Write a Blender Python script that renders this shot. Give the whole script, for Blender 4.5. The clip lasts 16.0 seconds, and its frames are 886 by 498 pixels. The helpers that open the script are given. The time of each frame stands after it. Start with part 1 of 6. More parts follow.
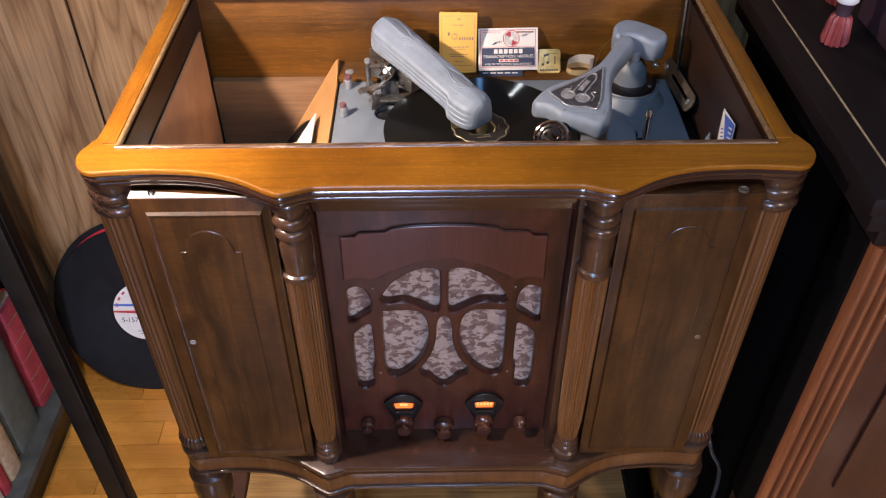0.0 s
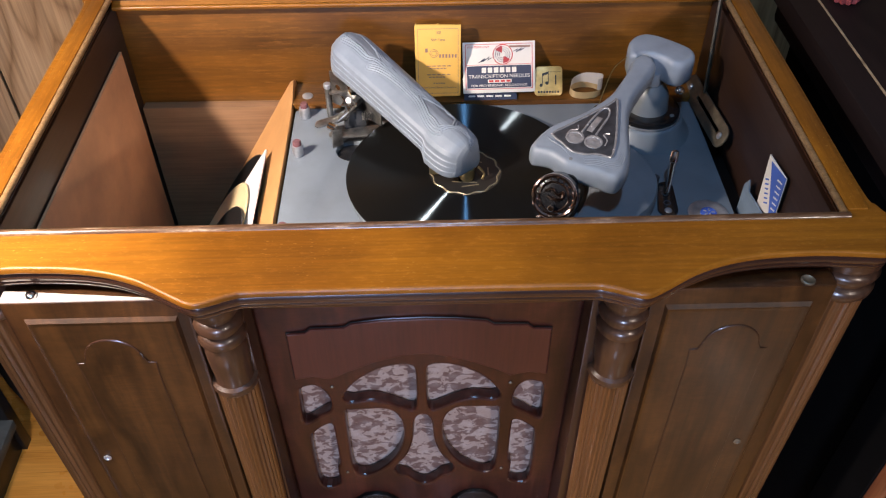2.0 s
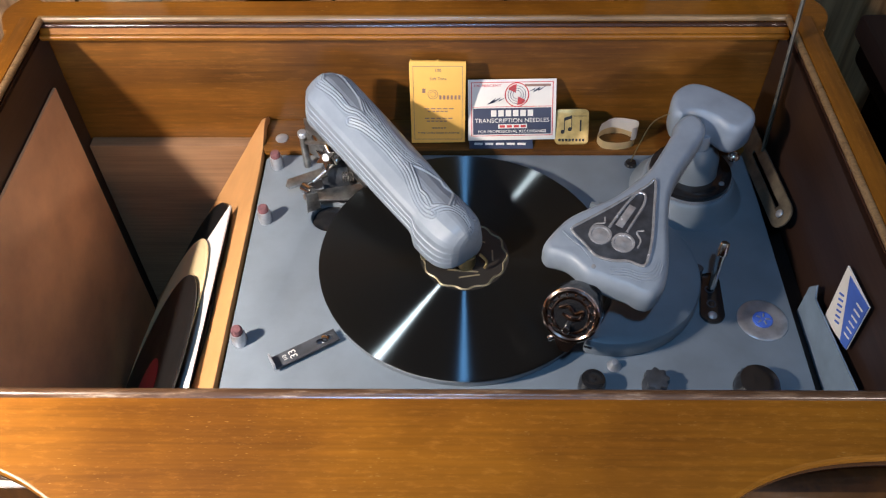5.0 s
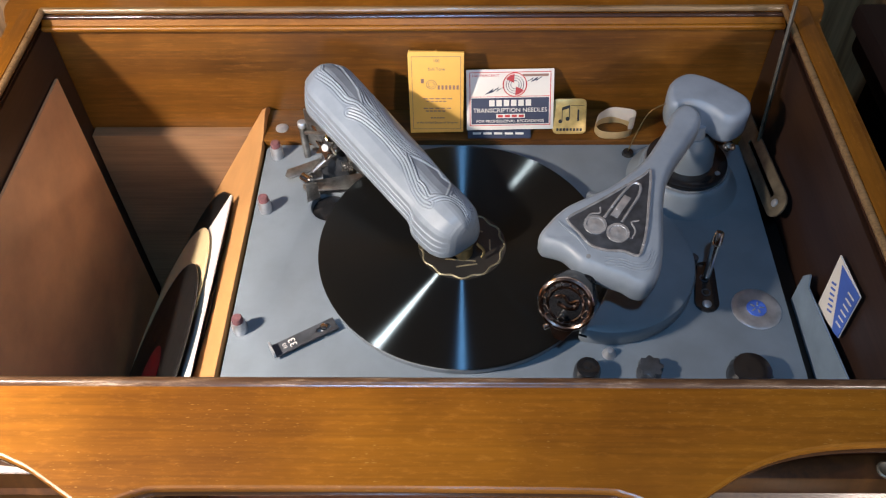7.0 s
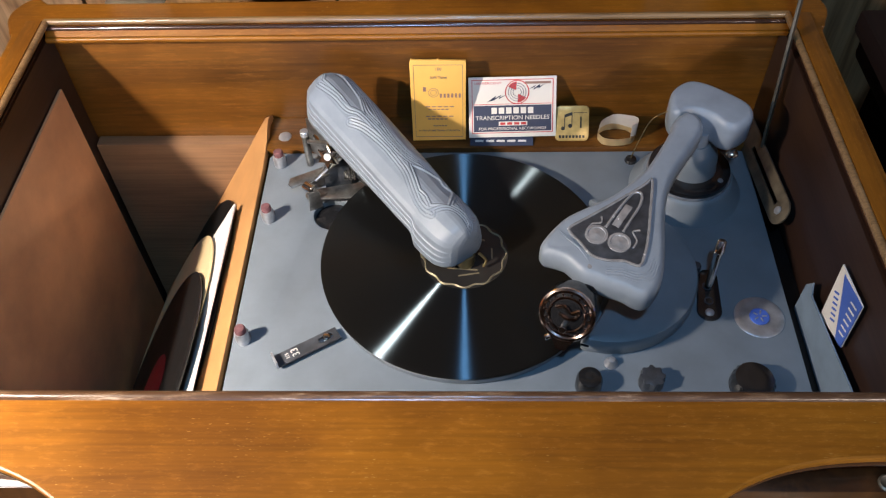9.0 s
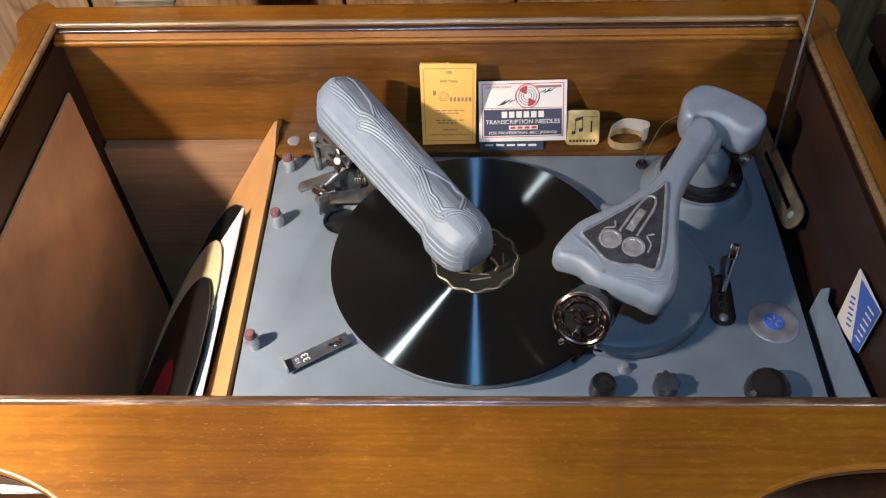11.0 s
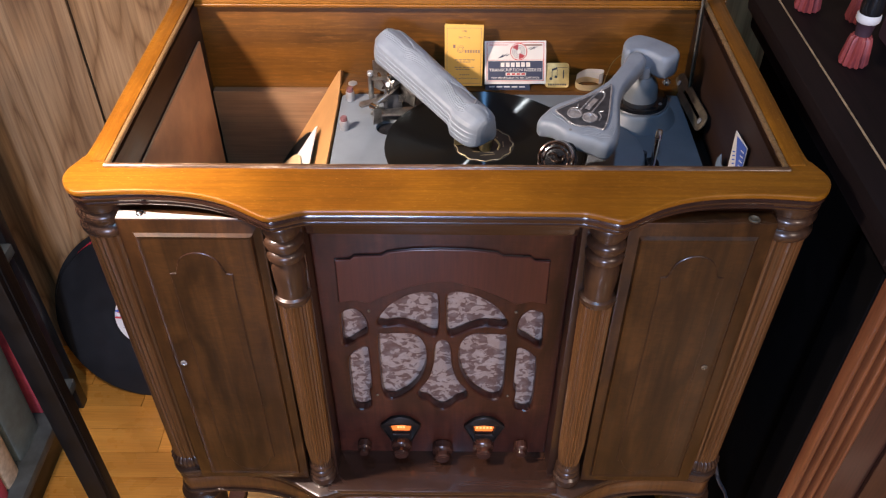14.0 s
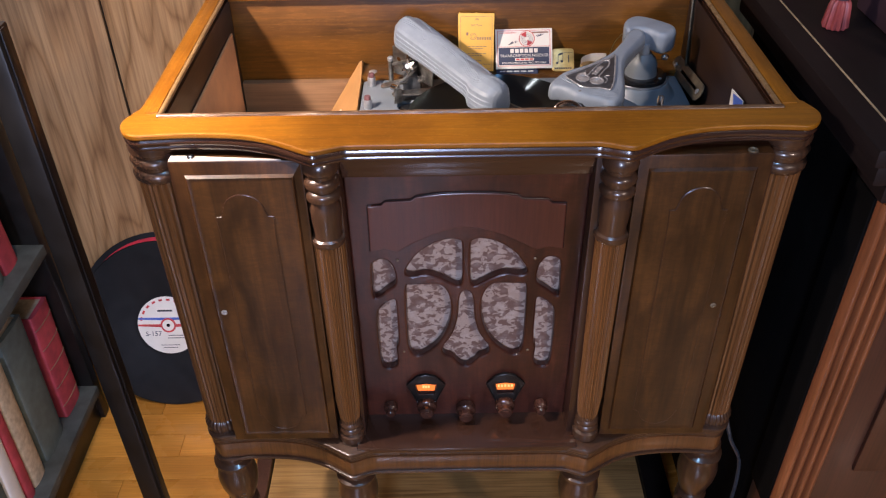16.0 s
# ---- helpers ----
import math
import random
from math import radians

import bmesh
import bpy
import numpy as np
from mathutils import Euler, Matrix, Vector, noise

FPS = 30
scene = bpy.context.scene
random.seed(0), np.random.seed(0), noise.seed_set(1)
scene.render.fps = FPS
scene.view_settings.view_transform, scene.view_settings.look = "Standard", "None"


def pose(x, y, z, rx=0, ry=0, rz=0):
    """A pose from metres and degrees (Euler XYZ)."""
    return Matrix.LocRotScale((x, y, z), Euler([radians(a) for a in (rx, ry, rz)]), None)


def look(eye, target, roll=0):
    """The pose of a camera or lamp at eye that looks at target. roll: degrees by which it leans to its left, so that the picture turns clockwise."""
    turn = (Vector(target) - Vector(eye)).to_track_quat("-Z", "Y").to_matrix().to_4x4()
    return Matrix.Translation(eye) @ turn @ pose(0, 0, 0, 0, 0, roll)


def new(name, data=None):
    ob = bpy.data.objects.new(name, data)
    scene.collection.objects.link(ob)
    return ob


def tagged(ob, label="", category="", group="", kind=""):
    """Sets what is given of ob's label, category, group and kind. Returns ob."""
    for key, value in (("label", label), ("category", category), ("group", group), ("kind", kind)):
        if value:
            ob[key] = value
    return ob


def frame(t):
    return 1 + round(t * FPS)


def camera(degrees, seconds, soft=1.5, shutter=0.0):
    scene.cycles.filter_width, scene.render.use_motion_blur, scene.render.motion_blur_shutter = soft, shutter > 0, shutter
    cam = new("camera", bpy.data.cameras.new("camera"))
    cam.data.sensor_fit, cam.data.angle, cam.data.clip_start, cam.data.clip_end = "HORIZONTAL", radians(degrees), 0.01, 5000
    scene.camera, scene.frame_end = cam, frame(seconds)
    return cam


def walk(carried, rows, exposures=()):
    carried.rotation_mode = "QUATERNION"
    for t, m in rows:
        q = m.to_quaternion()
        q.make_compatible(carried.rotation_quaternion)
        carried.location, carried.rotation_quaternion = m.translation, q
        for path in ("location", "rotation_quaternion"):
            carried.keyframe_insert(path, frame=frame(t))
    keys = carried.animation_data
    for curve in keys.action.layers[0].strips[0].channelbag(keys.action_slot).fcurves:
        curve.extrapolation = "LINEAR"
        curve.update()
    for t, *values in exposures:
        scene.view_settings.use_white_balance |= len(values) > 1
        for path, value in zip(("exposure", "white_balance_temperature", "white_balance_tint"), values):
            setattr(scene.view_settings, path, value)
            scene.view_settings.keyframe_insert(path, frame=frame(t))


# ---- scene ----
cam = camera(55.7, 16.0, 1.2)
PATH = [
    (0, (-0.0096, -0.6384, 1.4419), (0.0077, 0.7901, 0.1594), -0.1),
    (0.5, (0.0019, -0.6173, 1.439), (0.0202, 0.7997, 0.144), -0.3),
    (1, (0.0038, -0.577, 1.4198), (0.0096, 0.8314, 0.1142), -0.8),
    (1.5, (-0.0029, -0.5395, 1.4045), (0.0106, 0.8582, 0.0883), -1),
    (2, (0.0096, -0.4118, 1.393), (0.0422, 0.959, 0.049), -0.3),
    (2.5, (0.0269, -0.2966, 1.3853), (0.0499, 1.0349, 0.0029), 0.3),
    (3, (0.0365, -0.2371, 1.3834), (0.0384, 1.0646, -0.0278), 0),
    (5.5, (0.0422, -0.191, 1.3901), (0.0144, 1.0426, -0.0806), -0.9),
    (6, (0.0451, -0.192, 1.393), (0.0115, 1.032, -0.0864), -1.1),
    (6.5, (0.0432, -0.1939, 1.393), (0.0086, 1.0291, -0.0854), -1.1),
    (7, (0.0461, -0.1939, 1.3958), (0.0115, 1.0253, -0.0874), -1.2),
    (7.5, (0.0442, -0.1901, 1.3978), (0.0096, 1.0262, -0.0864), -1.3),
    (8, (0.0461, -0.1901, 1.4026), (0.0038, 1.0253, -0.0826), -1.7),
    (8.5, (0.0528, -0.1882, 1.4026), (-0.0019, 1.0253, -0.0845), -2.2),
    (11, (0.0422, -0.1853, 1.3968), (-0.0125, 1.0426, -0.0787), -2.1),
    (11.5, (0.0403, -0.1862, 1.3949), (-0.0134, 1.0406, -0.0816), -2.1),
    (12, (0.0384, -0.2026, 1.3958), (-0.0154, 1.0301, -0.0749), -2.1),
    (12.5, (0.0365, -0.2362, 1.4006), (-0.024, 1.0022, -0.0643), -2.2),
    (13, (0.025, -0.3158, 1.4054), (-0.0144, 0.9437, -0.0432), -1.1),
    (13.5, (0.0192, -0.4522, 1.4198), (-0.0144, 0.865, 0.024), -0.5),
    (14, (0.0077, -0.5962, 1.4438), (-0.0077, 0.8275, 0.1546), -0),
    (14.5, (0.001, -0.6816, 1.4314), (-0.0192, 0.7939, 0.2026), -0.5),
    (15, (-0.0115, -0.7056, 1.415), (-0.0307, 0.8102, 0.2371), -0.9),
    (15.5, (-0.0182, -0.7286, 1.3997), (-0.0259, 0.7997, 0.2371), -1),
    (16, (-0.025, -0.7382, 1.3814), (-0.0307, 0.7872, 0.215), -1),
]
walk(cam, [(t, look(eye, target, roll)) for t, eye, target, roll in PATH],
     [(0.0, 0.05, 6500, 20), (1.5, 0.10, 6500, 20), (2.6, 0.0, 5850, 11), (5.5, 0.0, 6050, 12), (6.5, 0.0, 6150, 12), (8.0, -0.06, 6200, 12), (11.0, 0.0, 6150, 12), (12.5, -0.10, 6200, 13), (13.5, 0.05, 6500, 19), (14.0, 0.0, 6450, 20), (16.0, 0.0, 6450, 20)])

# ---- world and lights ----
world = bpy.data.worlds.new("world")
world.use_nodes = True
world.node_tree.nodes["Background"].inputs[0].default_value = (0.5, 0.6, 0.8, 1)
world.node_tree.nodes["Background"].inputs[1].default_value = 0.01
scene.world = world


def lamp(name, kind, eye, target, energy, colour, size=0.1, size_y=None, spread=180):
    data = bpy.data.lights.new(name, kind)
    data.energy, data.color = energy, colour
    if kind == "AREA":
        data.size, data.spread = size, radians(spread)
        data.shape = "RECTANGLE" if size_y else "DISK"
        if size_y:
            data.size_y = size_y
    else:
        data.shadow_soft_size = size
    ob = new(name, data)
    ob.matrix_basis = look(eye, target)
    return ob


lamp("shelf_lamp_light", "AREA", (-0.545, -0.085, 1.38), (-0.25, 0.20, 0.80), 5.4, (1.0, 0.86, 0.71), 0.055, spread=96)
lamp("second_lamp_light", "AREA", (1.55, -2.30, 2.15), (-0.1, 0.15, 0.8), 31, (1.0, 0.82, 0.66), 0.22)
lamp("overhead_light", "AREA", (0.05, -0.45, 2.20), (0.05, 0.25, 0.8), 7.6, (0.32, 0.63, 1.0), 0.09)
# bluish fill added to brighten the cabinet front; no such source is seen
lamp("front_fill_light", "AREA", (-0.25, -2.4, 1.25), (0.0, 0.0, 0.6), 48, (0.56, 0.70, 1.0), 0.34, 0.62)

# ---- small builders ----
from mathutils.geometry import tessellate_polygon

ORIGIN = {}


def thing(name, at, label, category, group="", kind=""):
    """An empty at a thing's base, under which its parts hang."""
    ob = new(name)
    ob.empty_display_size = 0.02
    ob.location = at
    ORIGIN[ob] = Vector(at)
    return tagged(ob, label, category, group, kind)


def hang(ob, parent):
    if parent is not None:
        ob.parent = parent
        if parent in ORIGIN:
            ob.matrix_parent_inverse = Matrix.Translation(-ORIGIN[parent])
    return ob


def smooth(me, angle=40):
    me.polygons.foreach_set("use_smooth", [True] * len(me.polygons))
    me.set_sharp_from_angle(angle=radians(angle))


def part(name, bm, material, parent=None, label="", angle=40):
    """Links a bmesh as one mesh object under a thing or a part."""
    me = bpy.data.meshes.new(name)
    bmesh.ops.recalc_face_normals(bm, faces=bm.faces)
    bm.to_mesh(me)
    bm.free()
    me.materials.append(material)
    smooth(me, angle)
    return tagged(hang(new(name, me), parent), label)


def add_box(bm, lo, hi, bevel=0.0, m=None):
    c = [(a + b) / 2 for a, b in zip(lo, hi)]
    d = [abs(b - a) for a, b in zip(lo, hi)]
    mat = Matrix.Translation(c) @ Matrix.Diagonal((*d, 1))
    if m is not None:
        mat = m @ mat
    g = bmesh.ops.create_cube(bm, size=1, matrix=mat)
    if bevel:
        edges = list({e for v in g["verts"] for e in v.link_edges})
        bmesh.ops.bevel(bm, geom=edges, offset=bevel, segments=2, affect="EDGES", profile=0.6)
    return bm


def box(lo, hi, bevel=0.0, m=None):
    return add_box(bmesh.new(), lo, hi, bevel, m)


def add_lathe(bm, profile, at=(0, 0, 0), steps=24, flutes=0, depth=0.0, m=None):
    """Turns (z, r) pairs round a vertical axis; flutes cut grooves where a pair has a third, true value."""
    rings = []
    m = m or Matrix.Translation(at)
    for z, r, *cut in profile:
        ring = []
        for k in range(steps):
            a = 2 * math.pi * k / steps
            q = r - (depth * (0.5 - 0.5 * math.cos(flutes * a)) if cut and cut[0] else 0)
            ring.append(bm.verts.new(m @ Vector((q * math.cos(a), q * math.sin(a), z))))
        rings.append(ring)
    for lo, hi in zip(rings, rings[1:]):
        for k in range(steps):
            bm.faces.new((lo[k], lo[(k + 1) % steps], hi[(k + 1) % steps], hi[k]))
    bm.faces.new(rings[0][::-1])
    bm.faces.new(rings[-1])
    return bm


def lathe(profile, at=(0, 0, 0), steps=24, flutes=0, depth=0.0, m=None):
    return add_lathe(bmesh.new(), profile, at, steps, flutes, depth, m)


def along(p, q):
    """A frame at p whose z axis points at q."""
    d = Vector(q) - Vector(p)
    return Matrix.Translation(p) @ d.to_track_quat("Z", "Y").to_matrix().to_4x4(), d.length


def add_rod(bm, p, q, r, steps=12, r2=None):
    m, n = along(p, q)
    e = min(r, n) * 0.2
    r2 = r if r2 is None else r2
    return add_lathe(bm, [(0, r - e), (e, r), (n - e, r2), (n, r2 - e)], steps=steps, m=m)


def rod(p, q, r, steps=12, r2=None):
    return add_rod(bmesh.new(), p, q, r, steps, r2)


def spline(pts, n=6, closed=False):
    """A smooth line through the points."""
    pts = [Vector(p) for p in pts]
    out, c = [], len(pts)
    for i in range(c if closed else c - 1):
        a, b = pts[i], pts[(i + 1) % c]
        p0 = pts[i - 1] if closed or i else a
        p3 = pts[(i + 2) % c] if closed or i + 2 < c else b
        for k in range(n):
            t = k / n
            out.append(0.5 * (2 * a + (b - p0) * t + (2 * p0 - 5 * a + 4 * b - p3) * t * t + (3 * a - p0 - 3 * b + p3) * t ** 3))
    return out if closed else out + [pts[-1]]


def tube(pts, r, closed=False, steps=6):
    """A bar of round section along a line."""
    bm, rings = bmesh.new(), []
    pts = [Vector(p) for p in pts]
    n = len(pts)
    for i, p in enumerate(pts):
        d = (pts[(i + 1) % n] - pts[i - 1]) if closed or 0 < i < n - 1 else (pts[1] - p if i == 0 else p - pts[-2])
        up = Vector((0, 0, 1)) if abs(d.normalized().z) < 0.95 else Vector((0, 1, 0))
        a = d.cross(up).normalized()
        b = a.cross(d).normalized()
        rings.append([bm.verts.new(p + r * (math.cos(2 * math.pi * k / steps) * a + math.sin(2 * math.pi * k / steps) * b)) for k in range(steps)])
    for i in range(n if closed else n - 1):
        u, v = rings[i], rings[(i + 1) % n]
        for k in range(steps):
            bm.faces.new((u[k], u[(k + 1) % steps], v[(k + 1) % steps], v[k]))
    if not closed:
        bm.faces.new(rings[0][::-1])
        bm.faces.new(rings[-1])
    return bm


def loft(sections):
    """A closed skin over rings of equally many points."""
    bm = bmesh.new()
    rings = [[bm.verts.new(p) for p in s] for s in sections]
    n = len(rings[0])
    for u, v in zip(rings, rings[1:]):
        for k in range(n):
            bm.faces.new((u[k], u[(k + 1) % n], v[(k + 1) % n], v[k]))
    bm.faces.new(rings[0][::-1])
    bm.faces.new(rings[-1])
    return bm


def tidy(pts, gap=2e-4):
    out = []
    for p in pts:
        p = Vector((p[0], p[1]))
        if not out or (p - out[-1]).length > gap:
            out.append(p)
    while len(out) > 3 and (out[0] - out[-1]).length < gap:
        out.pop()
    return out


def turned(pts):
    return sum(pts[i - 1].x * pts[i].y - pts[i].x * pts[i - 1].y for i in range(len(pts))) > 0


def inset(pts, d):
    """Moves a counter-clockwise outline inwards by d, corner by corner."""
    n, out = len(pts), []
    for i, p in enumerate(pts):
        u, v = (p - pts[i - 1]).normalized(), (pts[(i + 1) % n] - p).normalized()
        nu, nv = Vector((-u.y, u.x)), Vector((-v.y, v.x))
        k = nu + nv
        out.append(p + k * (d / max(0.35, k.length_squared / 2)) if k.length > 0.1 else p + nu * d)
    return out


def plate(outlines, lo, hi, bevel=0.0, m=None):
    """A flat piece between two heights of its own z, cut out along 2D outlines; inner outlines are holes."""
    loops = []
    for i, o in enumerate(outlines):
        q = tidy(o)
        if turned(q) != (i == 0):
            q = q[::-1]
        loops.append(q)
    levels = [(0.0, lo), (0.0, hi)] if not bevel else [(bevel, lo), (bevel * 0.3, lo + bevel * 0.3), (0.0, lo + bevel), (0.0, hi - bevel), (bevel * 0.3, hi - bevel * 0.3), (bevel, hi)]
    bm = bmesh.new()
    rows = []
    for d, z in levels:
        rows.append([[bm.verts.new((p.x, p.y, z)) for p in (inset(q, d) if d else q)] for q in loops])
    for u, v in zip(rows, rows[1:]):
        for ru, rv in zip(u, v):
            n = len(ru)
            for k in range(n):
                bm.faces.new((ru[k], ru[(k + 1) % n], rv[(k + 1) % n], rv[k]))
    for row, flip in ((rows[0], True), (rows[-1], False)):
        flat = [v for ring in row for v in ring]
        for t in tessellate_polygon([[v.co.copy() for v in ring] for ring in row]):
            f = [flat[k] for k in t]
            try:
                bm.faces.new(f[::-1] if flip else f)
            except ValueError:
                pass
    if m is not None:
        bmesh.ops.transform(bm, matrix=m, verts=bm.verts)
    return bm


def hoop(m, r, thick, n=40, steps=6):
    """A thin ring round the z axis of m."""
    return tube([m @ Vector((r * math.cos(2 * math.pi * k / n), r * math.sin(2 * math.pi * k / n), 0)) for k in range(n)], thick, True, steps)


def words(text, size, m, depth=0.0002, width=None):
    """Letters of the built-in font, standing on the z plane of m, centred, at most so wide."""
    cu = bpy.data.curves.new("words", "FONT")
    cu.body, cu.size, cu.extrude, cu.align_x, cu.align_y = text, size, depth, "CENTER", "CENTER"
    tmp = new("words", cu)
    me = bpy.data.meshes.new_from_object(tmp.evaluated_get(bpy.context.evaluated_depsgraph_get()))
    bm = bmesh.new()
    bm.from_mesh(me)
    bpy.data.objects.remove(tmp)
    bpy.data.curves.remove(cu)
    bpy.data.meshes.remove(me)
    if width:
        xs = [v.co.x for v in bm.verts]
        f = width / (max(xs) - min(xs))
        bmesh.ops.transform(bm, matrix=Matrix.Diagonal((f, 1, 1, 1)), verts=bm.verts)
    bmesh.ops.transform(bm, matrix=m, verts=bm.verts)
    return bm


def circle(x, y, r, n=48, a0=0.0, a1=360.0):
    full = abs(a1 - a0) >= 360
    return [(x + r * math.cos(radians(a0 + (a1 - a0) * k / (n if full else n - 1))), y + r * math.sin(radians(a0 + (a1 - a0) * k / (n if full else n - 1)))) for k in range(n)]


def mirrored(half):
    """A closed outline from its left half, given from top middle to bottom middle."""
    return half + [(-x, y) for x, y in half[::-1] if abs(x) > 1e-6]


UPRIGHT = Matrix(((1, 0, 0, 0), (0, 0, -1, 0), (0, 1, 0, 0), (0, 0, 0, 1)))  # x stays, y becomes height, z comes towards the viewer


# ---- materials ----
def material(name, colour=(0.5, 0.5, 0.5), rough=0.5, metal=0.0, coat=0.0, spec=0.5):
    m = bpy.data.materials.new(name)
    m.use_nodes = True
    b = m.node_tree.nodes["Principled BSDF"]
    b.inputs["Base Color"].default_value = (*colour, 1)
    b.inputs["Roughness"].default_value = rough
    b.inputs["Metallic"].default_value = metal
    b.inputs["Coat Weight"].default_value = coat
    b.inputs["Coat Roughness"].default_value = 0.12
    b.inputs["Specular IOR Level"].default_value = spec
    return m, m.node_tree, b


def noise_at(nt, scale, detail=4, mapping=None, rough=0.55, distort=0.0):
    co = nt.nodes.new("ShaderNodeTexCoord")
    mp = nt.nodes.new("ShaderNodeMapping")
    mp.inputs["Scale"].default_value = mapping or (1, 1, 1)
    nz = nt.nodes.new("ShaderNodeTexNoise")
    nz.inputs["Scale"].default_value = scale
    nz.inputs["Detail"].default_value = detail
    nz.inputs["Roughness"].default_value = rough
    nz.inputs["Distortion"].default_value = distort
    nt.links.new(co.outputs["Object"], mp.inputs["Vector"])
    nt.links.new(mp.outputs["Vector"], nz.inputs["Vector"])
    return nz.outputs["Fac"], mp


def ramp(nt, fac, stops):
    r = nt.nodes.new("ShaderNodeValToRGB")
    els = r.color_ramp.elements
    while len(els) < len(stops):
        els.new(0.5)
    for e, (p, c) in zip(els, stops):
        e.position, e.color = p, (*c, 1) if len(c) == 3 else c
    nt.links.new(fac, r.inputs["Fac"])
    return r.outputs["Color"]


def mix(nt, a, b, fac, mode="MIX"):
    n = nt.nodes.new("ShaderNodeMix")
    n.data_type, n.blend_type = "RGBA", mode
    if isinstance(fac, float):
        n.inputs["Factor"].default_value = fac
    else:
        nt.links.new(fac, n.inputs["Factor"])
    for sock, v in (("A", a), ("B", b)):
        i = [q for q in n.inputs if q.name == sock and q.type == "RGBA"][0]
        if isinstance(v, tuple):
            i.default_value = (*v, 1)
        else:
            nt.links.new(v, i)
    return [o for o in n.outputs if o.type == "RGBA"][0]


def bump(nt, b, fac, strength, distance=0.001):
    n = nt.nodes.new("ShaderNodeBump")
    n.inputs["Strength"].default_value = strength
    n.inputs["Distance"].default_value = distance
    nt.links.new(fac, n.inputs["Height"])
    nt.links.new(n.outputs["Normal"], b.inputs["Normal"])


def wood(name, dark, light, axis="x", rough=0.3, coat=0.35, scale=1.0, vary=0.0, patch=0.5, grain=0.5):
    m, nt, b = material(name, light, rough, 0, coat)
    k = "xyz".index(axis)
    long = [14.0 * scale] * 3
    long[k] = 1.1 * scale
    fine = [160.0 * scale] * 3
    fine[k] = 5.0 * scale
    f1, mp = noise_at(nt, 2.2, 6, tuple(long), 0.62, 0.6)
    f2, _ = noise_at(nt, 2.0, 5, tuple(fine), 0.6)
    f3, _ = noise_at(nt, 6.0, 4, (1, 1, 1), 0.6)
    c = ramp(nt, f1, [(0.28, dark), (0.72, light)])
    mid = tuple((p + q) * 0.5 for p, q in zip(dark, light))
    low = tuple(p * 0.45 for p in dark)
    c = mix(nt, c, ramp(nt, f2, [(0.32, low), (0.6, light)]), grain)
    c = mix(nt, c, ramp(nt, f3, [(0.3, tuple(0.5 for _ in mid)), (0.7, (1.0, 1.0, 1.0))]), patch, "MULTIPLY")
    if vary:
        info = nt.nodes.new("ShaderNodeObjectInfo")
        c = mix(nt, c, ramp(nt, info.outputs["Random"], [(0, tuple([1 - vary] * 3)), (1, (1.0, 1.0, 1.0))]), 1.0, "MULTIPLY")
        comb = nt.nodes.new("ShaderNodeCombineXYZ")
        mul = nt.nodes.new("ShaderNodeMath")
        mul.operation = "MULTIPLY"
        mul.inputs[1].default_value = 37.0
        nt.links.new(info.outputs["Random"], mul.inputs[0])
        for q in "XYZ":
            nt.links.new(mul.outputs[0], comb.inputs[q])
        nt.links.new(comb.outputs[0], mp.inputs["Location"])
    nt.links.new(c, b.inputs["Base Color"])
    rr = nt.nodes.new("ShaderNodeMapRange")
    rr.inputs["To Min"].default_value, rr.inputs["To Max"].default_value = rough * 0.75, min(1, rough * 1.35)
    nt.links.new(f3, rr.inputs["Value"])
    nt.links.new(rr.outputs["Result"], b.inputs["Roughness"])
    bump(nt, b, f2, 0.12, 0.0006)
    return m


def plain(name, colour, rough=0.5, metal=0.0, coat=0.0, mottled=0.2, scale=40.0, bumpy=0.08, fine=400.0):
    """Paint, metal, paper or cloth: one colour with mottling and a fine relief."""
    m, nt, b = material(name, colour, rough, metal, coat)
    f, _ = noise_at(nt, scale, 5)
    g, _ = noise_at(nt, fine, 3)
    lo = tuple(max(0.0, c * (1 - mottled)) for c in colour)
    hi = tuple(min(1.0, c * (1 + mottled * 0.6)) for c in colour)
    c = ramp(nt, f, [(0.3, lo), (0.7, hi)])
    nt.links.new(c, b.inputs["Base Color"])
    rr = nt.nodes.new("ShaderNodeMapRange")
    rr.inputs["To Min"].default_value, rr.inputs["To Max"].default_value = rough * 0.8, min(1, rough * 1.25)
    nt.links.new(f, rr.inputs["Value"])
    nt.links.new(rr.outputs["Result"], b.inputs["Roughness"])
    bump(nt, b, g, bumpy, 0.0004)
    return m


TOP_WOOD = wood("honey_walnut_across", (0.18, 0.062, 0.003), (0.29, 0.113, 0.006), "x", 0.38, 0.05, 1.0, 0, 0.3, 0.3)
TOP_WOOD_Y = wood("honey_walnut_along", (0.18, 0.062, 0.003), (0.29, 0.113, 0.006), "y", 0.38, 0.05, 1.0, 0, 0.3, 0.3)
BACK_WOOD = wood("inner_back_walnut", (0.070, 0.027, 0.004), (0.27, 0.108, 0.010), "x", 0.42, 0.05, 0.8, 0, 0.8, 0.3)
DARK_WOOD = wood("dark_walnut", (0.024, 0.0095, 0.006), (0.046, 0.019, 0.0105), "z", 0.3, 0.35, 1.0, 0, 0.4, 0.4)
DARK_WOOD_X = wood("dark_walnut_across", (0.026, 0.0115, 0.008), (0.055, 0.023, 0.013), "x", 0.22, 0.5, 1.0, 0, 0.4, 0.4)
POST_WOOD = wood("turned_walnut", (0.070, 0.029, 0.010), (0.160, 0.064, 0.021), "z", 0.3, 0.3, 1.0, 0, 0.35, 0.45)
